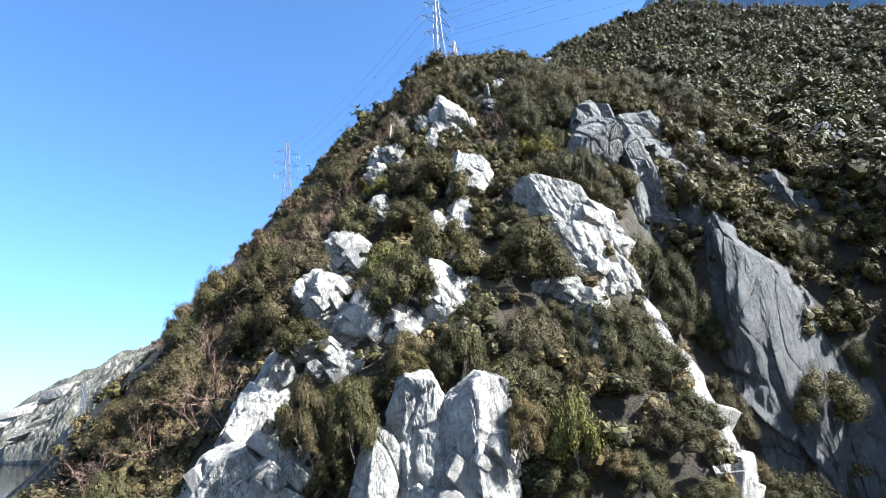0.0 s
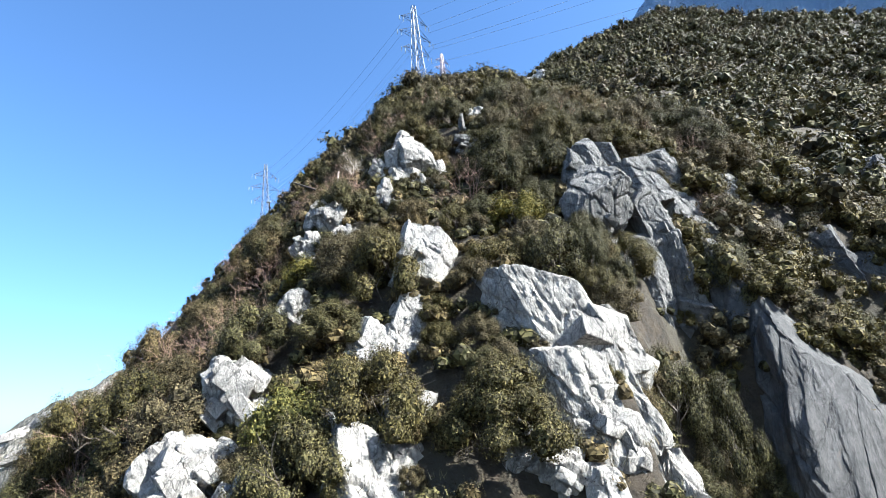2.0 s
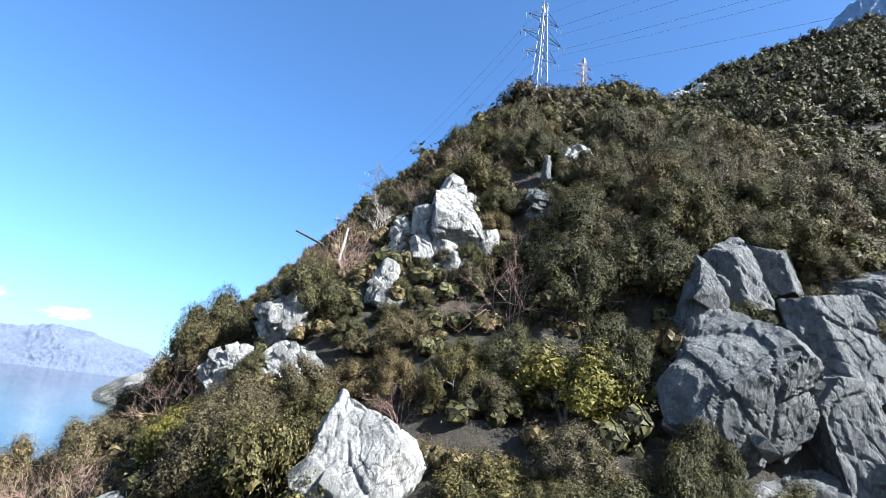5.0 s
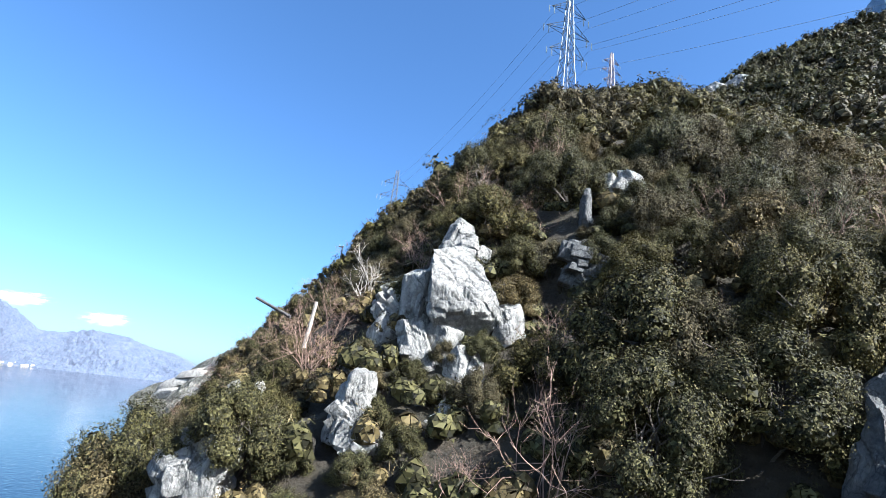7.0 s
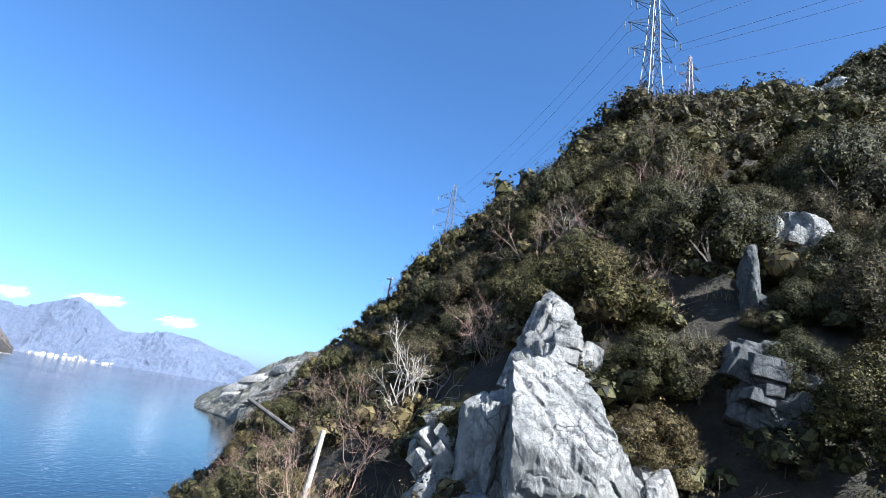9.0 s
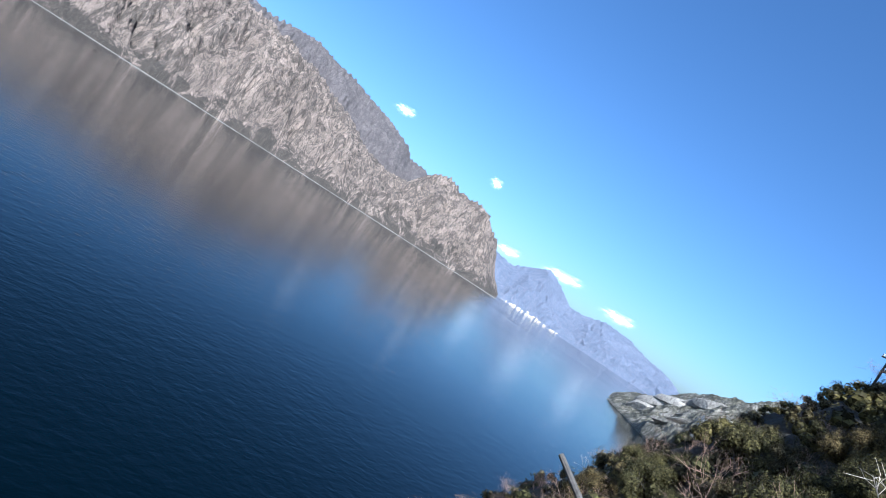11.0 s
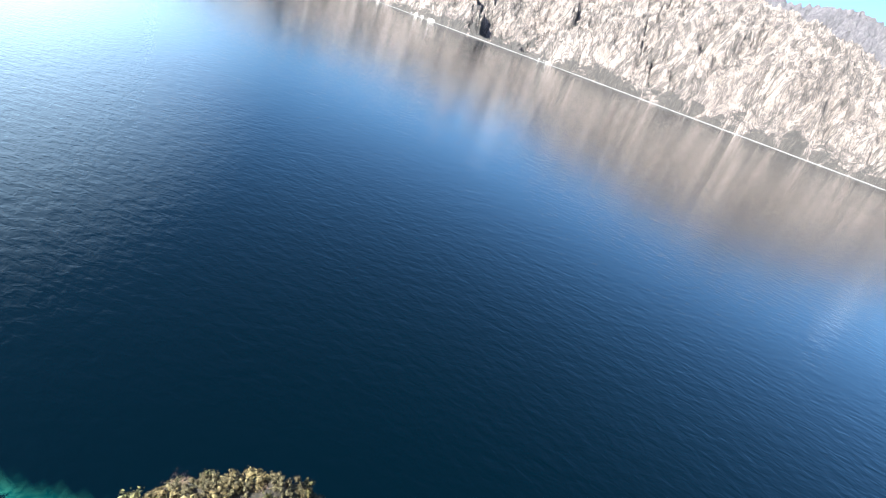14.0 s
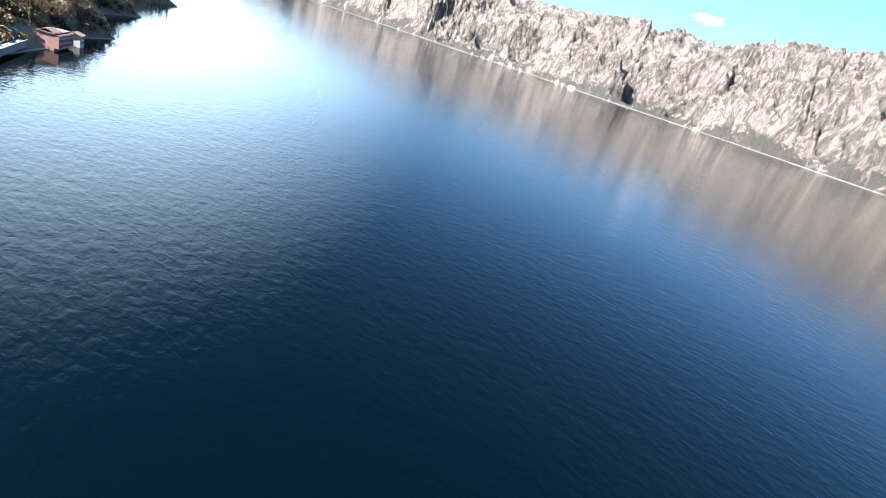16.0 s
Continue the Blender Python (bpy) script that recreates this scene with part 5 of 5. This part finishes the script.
def cable(a, b, sag, r=0.014):
    """One hanging conductor between two arms."""
    curve = bpy.data.curves.new("cable", "CURVE")
    curve.dimensions, curve.bevel_depth, curve.bevel_resolution = "3D", r, 1
    line = curve.splines.new("POLY")
    n = 24
    line.points.add(n)
    for i in range(n + 1):
        t = i / n
        p = a.lerp(b, t) - Vector((0, 0, 4 * sag * t * (1 - t)))
        line.points[i].co = (*p, 1)
    curve.materials.append(CABLE)
    put("power_cable", curve, label="thin grey overhead power cable between pylons", category="cable", group="overhead power cables")


P1 = (1.2, 66.0, 62.0)
P2 = (-35.0, 114.0, 60.0)
first = pylon(P1, 24.3, 38)
second = pylon(P2, 29.6, 34)
pylon((6.3, 120.0, 96.0), 23.0, 38, STEEL_RED, 0.09, "red and white lattice pylon behind the crest")
fourth = pylon((75.0, 10.0, ground_at(75, 10) - 1), 46.0, 38)
for (q, side, a), (_, _, b), (_, _, c) in zip(first, second, fourth):
    cable(a, b, 2.2)
    cable(a, c, 2.5)
pylon((-200.8, 300.0, ground_at(-200.8, 300.0) if ground_at(-200.8, 300) > 5 else 30.0), 22.0, 20, STEEL, 0.16)


# ---------------------------------------------------------------- posts on the crest
def old_post():
    top = empty("wooden_post", Matrix.Translation((-3.2, 33.9, 46.1)) @ Matrix.Rotation(0.12, 4, "Y"), "weathered pale wooden post standing in the scrub", "post")
    bm = bmesh.new()
    for k in range(5):
        rod(bm, (0.01 * math.sin(k), 0.008 * math.cos(2 * k), -0.4 + k * 0.27), (0.01 * math.sin(k + 1), 0.008 * math.cos(2 * k + 2), -0.4 + (k + 1) * 0.27), 0.058 - k * 0.002, 0.056 - k * 0.002, 9)
    part("shaft", bm, DEADWOOD, top)


def fallen_pole():
    top = empty("fallen_pole", Matrix.Translation((-6.1, 35.3, 47.3)), "dark old pole leaning out of the scrub", "pole")
    bm = bmesh.new()
    for k in range(5):
        rod(bm, (k * 0.26, k * 0.03, -k * 0.105), ((k + 1) * 0.26, (k + 1) * 0.03, -(k + 1) * 0.105), 0.045 + 0.002 * k, 0.047 + 0.002 * k, 8)
    part("shaft", bm, DARKWOOD, top)


def lamp_pole(place, height, name, label):
    top = empty(name, Matrix.Translation(place), label, "pole")
    part("shaft", rod(bmesh.new(), (0, 0, -0.5), (0, 0, height), 0.075, 0.05, 8), DARKWOOD, top)
    bm = bmesh.new()
    box(bm, (-0.12, 0, height + 0.02), (0.42, 0.10, 0.07), 0, 0.01)
    part("bracket", bm, DARKWOOD, top)
    for dx in (-0.28, 0.05):
        bm = rod(bmesh.new(), (dx, 0, height + 0.05), (dx, 0, height + 0.18), 0.035, 0.05, 8)
        part("insulator", bm, GLASS_DISC, top, "pale insulator cap")
    bm = box(bmesh.new(), (0.09, 0, height - 0.62), (0.16, 0.12, 0.14), 0, 0.01)
    part("junction_box", bm, DARKWOOD, top)


old_post()
fallen_pole()
lamp_pole((-0.1, 51.0, 59.3), 3.4, "utility_pole", "dark wooden utility pole with insulators on the slope")
lamp_pole((-15.0, 57.7, 53.0), 2.9, "utility_pole", "thin dark utility pole on the lake flank")


# ---------------------------------------------------------------- coast with the lakeside hotel
PLASTER_RED = plain("faded_red_plaster", (0.30, 0.15, 0.12), (0.40, 0.22, 0.18), 0.8, 0.9)
PLASTER_PALE = plain("pale_plaster", (0.42, 0.38, 0.34), (0.52, 0.48, 0.43), 0.6, 0.9)
PLASTER_BLUE = plain("grey_blue_plaster", (0.25, 0.30, 0.36), (0.33, 0.38, 0.44), 0.6, 0.9)
ROOF_TILE = plain("weathered_roof_tiles", (0.11, 0.075, 0.06), (0.19, 0.13, 0.10), 1.2, 0.9, 0, 0.03)
STONEWORK = plain("grey_stone_wall", (0.15, 0.14, 0.13), (0.30, 0.28, 0.26), 1.5, 0.9, 0, 0.03)
QUAY = plain("pale_gravel_shore", (0.16, 0.145, 0.125), (0.27, 0.25, 0.215), 0.8, 0.9, 0, 0.02)
DARK_PANE = plain("dark_window_glass", (0.02, 0.024, 0.03), (0.04, 0.045, 0.05), 1.0, 0.15)


def gable(bm, w, d, h, over, z, thick=0.22):
    """Two roof slopes over a block w by d, ridge along x."""
    for s in (-1, 1):
        a = [(-w / 2 - over, s * (d / 2 + over), z), (w / 2 + over, s * (d / 2 + over), z), (w / 2 + over, 0, z + h), (-w / 2 - over, 0, z + h)]
        lo = [bm.verts.new(p) for p in a]
        hi = [bm.verts.new((x, y, q + thick)) for x, y, q in a]
        for f in ((0, 1, 2, 3), (3, 2, 1, 0)):
            bm.faces.new([(lo if f[0] == 3 else hi)[i] for i in f])
        for i in range(4):
            k = (i + 1) % 4
            bm.faces.new((lo[i], lo[k], hi[k], hi[i]))
    return bm


def facade_openings(top, w, floors, storey, count, y, balcony=False):
    for f in range(floors):
        for i in range(count):
            x = -w / 2 + (i + 0.5) * w / count
            z = storey * (f + 0.5)
            win = part("window", box(bmesh.new(), (x, y - 0.03, z), (w / count * 0.45, 0.12, storey * 0.58)), DARK_PANE, top)
            part("sill", box(bmesh.new(), (x, y - 0.12, z - storey * 0.31), (w / count * 0.55, 0.16, 0.09)), PLASTER_PALE, win)
        if balcony:
            slab = part("balcony", box(bmesh.new(), (0, y - 0.75, storey * f + 0.1), (w, 1.5, 0.2)), PLASTER_PALE, top)
            part("railing", box(bmesh.new(), (0, y - 1.46, storey * f + 1.12), (w, 0.06, 0.08)), PLASTER_RED, slab)
            for i in range(count + 1):
                x = -w / 2 + i * w / count
                part("pier", box(bmesh.new(), (x, y - 0.75, storey * (f + 0.5)), (0.22, 1.4, storey * 0.95)), PLASTER_RED, top)


def house(place, size, turn, wall, floors, count, name, label, roof=True, balcony=False):
    w, d, h = size
    top = empty(name, Matrix.Translation(place) @ Matrix.Rotation(radians(turn), 4, "Z"), label, "building", "buildings on the coast")
    part("wall", box(bmesh.new(), (0, 0, h / 2 - 1.5), (w, d, h + 3)), wall, top)
    if roof:
        part("roof", gable(bmesh.new(), w, d, d * 0.22, 0.6, h), ROOF_TILE, top)
    else:
        part("roof", box(bmesh.new(), (0, 0, h + 0.15), (w + 0.6, d + 0.6, 0.3)), ROOF_TILE, top)
    facade_openings(top, w, floors, h / floors, count, -d / 2, balcony)
    return top


AXIS = math.degrees(math.atan2(24, 14)) - 180
hotel = house((-77.5, -219.0, 0.9), (13.0, 5.5, 4.9), AXIS, PLASTER_RED, 3, 8, "lakeside_hotel", "red brown lakeside hotel with three rows of balconies", False, True)
part("attic_roof", gable(bmesh.new(), 5.6, 5.0, 1.1, 0.3, 5.1), ROOF_TILE, hotel, "brown tiled gable over one end").location.x = -3.4
house((-86.5, -229.0, 1.2), (4.2, 4.2, 3.2), AXIS, PLASTER_PALE, 2, 3, "annex", "pale annex beside the red hotel")
house((-88.0, -262.0, ground_at(-88, -262)), (7.0, 6.0, 5.0), 230, PLASTER_PALE, 2, 3, "villa", "small pale villa among trees on the slope")
house((-100.0, -332.0, ground_at(-100, -332)), (13.0, 8.0, 8.0), 235, PLASTER_BLUE, 3, 5, "apartment_house", "grey blue flat roofed apartment house above the shore", False)
house((-118.0, -352.0, ground_at(-118, -352)), (10.0, 7.0, 5.0), 235, PLASTER_PALE, 2, 4, "villa", "pale villa with a brown tiled roof by the shore")
house((-130.0, -366.0, ground_at(-130, -366)), (9.0, 6.0, 4.5), 240, PLASTER_PALE, 2, 4, "villa", "pale villa with a brown tiled roof by the shore")
house((-82.0, -330.0, ground_at(-82, -330)), (8.0, 6.0, 4.5), 235, PLASTER_PALE, 1, 3, "villa", "small pale house high on the wooded slope")
house((-60.0, -262.0, ground_at(-60, -262)), (8.0, 6.0, 4.5), 230, PLASTER_PALE, 1, 3, "villa", "small pale house high on the wooded slope")


def coast_wall():
    """The lakeside road on its stone wall, with lamp heads along the parapet."""
    top = empty("lakeside_road", Matrix.Translation((-57.0, -190.0, 0.0)), "stone walled lakeside road with low lamps", "road", kind="structure")
    a, b = Vector((-9.5, -15.0, 0)), Vector((6.0, 22.0, 0))
    d = b - a
    turn = math.atan2(d.y, d.x)
    mid = (a + b) / 2
    part("retaining_wall", box(bmesh.new(), (mid.x, mid.y, 2.2), (d.length, 2.4, 2.0), turn, 0.1), STONEWORK, top)
    part("parapet", box(bmesh.new(), (mid.x - 1.3 * math.sin(turn), mid.y + 1.3 * math.cos(turn), 3.4), (d.length, 0.3, 0.6), turn, 0.03), QUAY, top)
    for i in range(7):
        p = a + d * (i + 0.5) / 7
        lamp = part("lamp_post", rod(bmesh.new(), (p.x, p.y, 3.1), (p.x, p.y, 4.6), 0.07, 0.05, 6), DARKWOOD, top)
        bm = bmesh.new()
        bmesh.ops.create_icosphere(bm, subdivisions=2, radius=0.2, matrix=Matrix.Translation((p.x, p.y, 4.75)))
        part("globe", bm, GLASS_DISC, lamp, "white round lamp globe")


coast_wall()


def ribbon(name, path, width, z, material, label, thick=1.2):
    """A strip of shore or road along a path of plan points."""
    bm = bmesh.new()
    pts = [Vector((x, y, 0)) for x, y in path]
    rows = []
    for i, p in enumerate(pts):
        d = (pts[min(i + 1, len(pts) - 1)] - pts[max(i - 1, 0)]).normalized()
        s = Vector((-d.y, d.x, 0)) * width / 2
        rows.append([bm.verts.new((*(p + s).xy, z)), bm.verts.new((*(p - s).xy, z)), bm.verts.new((*(p - s).xy, z - thick)), bm.verts.new((*(p + s).xy, z - thick))])
    for r, q in zip(rows, rows[1:]):
        for i in range(4):
            k = (i + 1) % 4
            bm.faces.new((r[i], r[k], q[k], q[i]))
    me = bpy.data.meshes.new(name)
    bm.to_mesh(me)
    bm.free()
    me.materials.append(material)
    return put(name, me, label=label, category="shore", kind="structure")


shore_y = np.linspace(-300, -150, 60)
ribbon("shore_strip", [(float(steps(y, SHORE)) + 0.5, y) for y in shore_y], 2.2, 0.35, QUAY, "pale gravel strip along the coast")

# bare and evergreen trees on the coast
coast_oak, coast_brown = [], []
for i in range(2000):
    y = rng.uniform(-620, -120)
    inland = rng.uniform(3, 170) ** 1.0
    x = float(steps(y, SHORE)) + inland
    if abs(y + 217) < 16 and inland < 12:
        continue
    z = ground_at(x, y)
    if z < 0.8:
        continue
    u = rng.random()
    (coast_oak if vnoise(x / 25, y / 25, 0, 91) > 0.1 else coast_brown).append((x, y, z, rng.uniform(1.2, 2.6), u))
for i in range(1100):
    y = rng.uniform(-420, -150)
    inland = 1.5 + 60 * rng.random() ** 1.4
    x = float(steps(y, SHORE)) + inland
    if (abs(y + 219) < 11 and inland < 8) or ground_at(x, y) < 0.5:
        continue
    (coast_oak if rng.random() < 0.3 else coast_brown).append((x, y, ground_at(x, y), rng.uniform(0.7, 1.5), rng.random()))
BROWN = foliage("winter_brown_twigs", (0.07, 0.052, 0.034), (0.16, 0.122, 0.075), (0.27, 0.21, 0.13), 0.8)
coast_stock = clump_stock(580, 5, 1.5, 2.4, 64, 0.6)
scrub("coast_wood", coast_oak, coast_stock, OAK, "evergreen wood on the coastal slope")
scrub("coast_wood", coast_brown, coast_stock, BROWN, "brown leafless wood on the coastal slope")


def bare_tree(place, height, seed):
    top = empty("bare_tree", Matrix.Translation(place), "tall leafless brown tree on the lake shore", "tree", "bare shore trees")
    r = np.random.default_rng(seed)
    sticks = branching(r, height, 0.35, 3, 4, height * 0.016, 3)
    v, f = tubes(sticks, 4)
    put("trunk", mesh_of("trunk", v, f, BARK), None, top)
    ends = np.array([s[1] for s in sticks])
    ends = ends[ends[:, 2] > height * 0.35]
    k = 900
    p = ends[r.integers(0, len(ends), k)] + r.normal(scale=0.3, size=(k, 3))
    v, f = leaves_at(r, p, r.normal(size=(k, 3)), np.full(k, 0.42))
    put("crown", mesh_of("crown", v, f, BROWN), None, top)


for i in range(14):
    q = i / 13
    y = -236 - 30 * q + rng.uniform(-3, 3)
    x = float(steps(y, SHORE)) + rng.uniform(4, 14)
    bare_tree((x, y, max(ground_at(x, y), 0.5)), rng.uniform(8, 12), 800 + i)


def cypress(place, height, seed):
    top = empty("cypress", Matrix.Translation(place), "slender dark green cypress", "tree", "cypresses on the coast")
    r = np.random.default_rng(seed)
    k = 700
    t = r.random(k) ** 0.7
    a = r.uniform(0, 6.28, k)
    w = height * 0.09 * np.sin(np.pi * np.clip(t * 0.9 + 0.08, 0, 1)) * (0.8 + 0.3 * r.random(k))
    p = np.stack([np.cos(a) * w, np.sin(a) * w, height * (0.06 + 0.94 * t)], 1)
    v, f = leaves_at(r, p, np.stack([np.cos(a), np.sin(a), 0.4 + 0 * a], 1), np.full(k, 0.6))
    put("crown", mesh_of("crown", v, f, OAK), None, top)
    part("trunk", rod(bmesh.new(), (0, 0, -0.5), (0, 0, height * 0.5), 0.16, 0.08, 6), BARK, top)


for i, (x, y) in enumerate(((-120, -345), (-125, -352), (-131, -360), (-137, -372), (-205, -500), (-196, -492), (-188, -485), (-150, -420), (-100, -300), (-72, -228))):
    cypress((x, y, max(ground_at(x, y), 0.5)), rng.uniform(8, 13), 850 + i)

# ---------------------------------------------------------------- far shore: quay, road and towns
HOUSE_WALLS = plain("sunlit_town_plaster", (0.30, 0.26, 0.22), (0.48, 0.44, 0.39), 0.02, 0.9)


def polar(a, d, z):
    return (-math.sin(radians(a)) * d, 30 + math.cos(radians(a)) * d, z)


def town(name, spans, n, seed, label):
    """Small far houses with gabled roofs along a shore, too many to count."""
    r = np.random.default_rng(seed)
    vs, fs = [], []
    for i in range(n):
        a0, a1, d0, d1, depth = spans[r.integers(len(spans))]
        q = r.random()
        a = a0 + (a1 - a0) * q
        back = depth * r.random() ** 2
        x, y, z = polar(a, d0 + (d1 - d0) * q + 12 + back, 1 + back * 0.12)
        w, d, h = r.uniform(8, 18), r.uniform(7, 10), r.uniform(4, 8)
        t = radians(a) + r.normal(scale=0.3)
        c, s = math.cos(t), math.sin(t)
        b = len(vs)
        for dx, dy, dz in ((-1, -1, 0), (1, -1, 0), (1, 1, 0), (-1, 1, 0), (-1, -1, 1), (1, -1, 1), (1, 1, 1), (-1, 1, 1)):
            px, py = dx * w / 2, dy * d / 2
            vs.append((x + px * c - py * s, y + px * s + py * c, z - 2 + dz * (h + 2)))
        for dx in (-1, 1):
            vs.append((x + dx * w / 2 * c, y + dx * w / 2 * s, z + h + 2.2))
        fs += [(b, b + 1, b + 5), (b, b + 5, b + 4), (b + 1, b + 2, b + 6), (b + 1, b + 6, b + 5), (b + 2, b + 3, b + 7), (b + 2, b + 7, b + 6), (b + 3, b, b + 4), (b + 3, b + 4, b + 7),
               (b + 4, b + 5, b + 9), (b + 4, b + 9, b + 8), (b + 6, b + 7, b + 8), (b + 6, b + 8, b + 9), (b + 5, b + 6, b + 9), (b + 7, b + 4, b + 8)]
    put(name, mesh_of(name, np.array(vs), np.array(fs), HOUSE_WALLS), label=label, category="town", kind="stuff")


town("far_town", ((44, 58, 3700, 3490, 420), (44, 58, 3700, 3490, 120)), 110, 5, "white and cream houses along the far lake shore")
town("far_town", ((118, 142, 2480, 3200, 220), (104, 112, 2360, 2420, 60), (122, 134, 2540, 2870, 120)), 420, 6, "cream houses along the foot of the opposite mountain")
near_line = ((59, 2500), (66, 2450), (80, 2300), (98, 2300), (120, 2500), (135, 2900), (150, 3600))
ribbon("far_shore_road", [polar(a, float(steps(a, near_line)) - 18, 0)[:2] for a in np.linspace(59, 150, 160)], 4.0, 1.2, STONEWORK, "pale quay and road along the foot of the mountain", 6.0)
ribbon("far_shore_road", [polar(a, 3690 - 12 * (a - 44), 0)[:2] for a in np.linspace(43, 61, 40)], 4.0, 1.0, STONEWORK, "pale quay along the far town", 6.0)

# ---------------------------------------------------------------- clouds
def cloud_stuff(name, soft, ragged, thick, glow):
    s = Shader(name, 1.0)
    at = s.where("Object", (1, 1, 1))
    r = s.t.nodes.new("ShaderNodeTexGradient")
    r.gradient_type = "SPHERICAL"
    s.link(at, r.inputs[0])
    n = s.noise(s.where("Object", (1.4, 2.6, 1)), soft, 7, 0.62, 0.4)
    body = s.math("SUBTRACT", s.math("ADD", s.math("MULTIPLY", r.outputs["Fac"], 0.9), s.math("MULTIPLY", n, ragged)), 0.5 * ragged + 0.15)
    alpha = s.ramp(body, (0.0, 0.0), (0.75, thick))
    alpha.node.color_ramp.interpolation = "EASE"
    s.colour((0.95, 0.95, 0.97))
    # emission stands in for the sunlit brightness of cloud and haze
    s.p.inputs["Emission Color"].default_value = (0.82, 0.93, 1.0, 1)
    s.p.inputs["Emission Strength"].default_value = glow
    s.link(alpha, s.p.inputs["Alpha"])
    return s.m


CLOUD = cloud_stuff("white_cloud", 1.9, 1.5, 0.65, 0.06)
HAZE_GLOW = cloud_stuff("glowing_haze_sheet", 0.6, 0.12, 0.9, 0.95)


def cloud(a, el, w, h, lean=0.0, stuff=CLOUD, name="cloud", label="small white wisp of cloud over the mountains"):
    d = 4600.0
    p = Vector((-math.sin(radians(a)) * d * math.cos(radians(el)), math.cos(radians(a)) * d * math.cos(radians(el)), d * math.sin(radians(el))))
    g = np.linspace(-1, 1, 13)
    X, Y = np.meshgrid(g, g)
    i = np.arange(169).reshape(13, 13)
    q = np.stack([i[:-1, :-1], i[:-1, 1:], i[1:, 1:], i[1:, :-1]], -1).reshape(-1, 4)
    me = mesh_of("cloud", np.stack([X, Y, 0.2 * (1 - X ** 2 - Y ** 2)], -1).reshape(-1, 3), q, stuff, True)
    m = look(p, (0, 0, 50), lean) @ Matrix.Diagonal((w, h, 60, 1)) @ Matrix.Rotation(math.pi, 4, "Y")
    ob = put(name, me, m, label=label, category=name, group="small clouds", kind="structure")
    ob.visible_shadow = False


cloud(77.4, 10.7, 120, 55, -8)
cloud(65.2, 9.7, 75, 60)
cloud(54.0, 5.2, 230, 60, -6)
cloud(47.3, 4.6, 190, 60, -5)
cloud(60.3, 4.4, 150, 55, -8)
cloud(113.8, 8.6, 150, 50, 0)

# added glowing sheet: imitates sun glare and brightens the water by reflection
cloud(174.0, 11.0, 4500, 2900, 0, HAZE_GLOW, "haze", "glowing sheet added for glare over the far end of the lake")
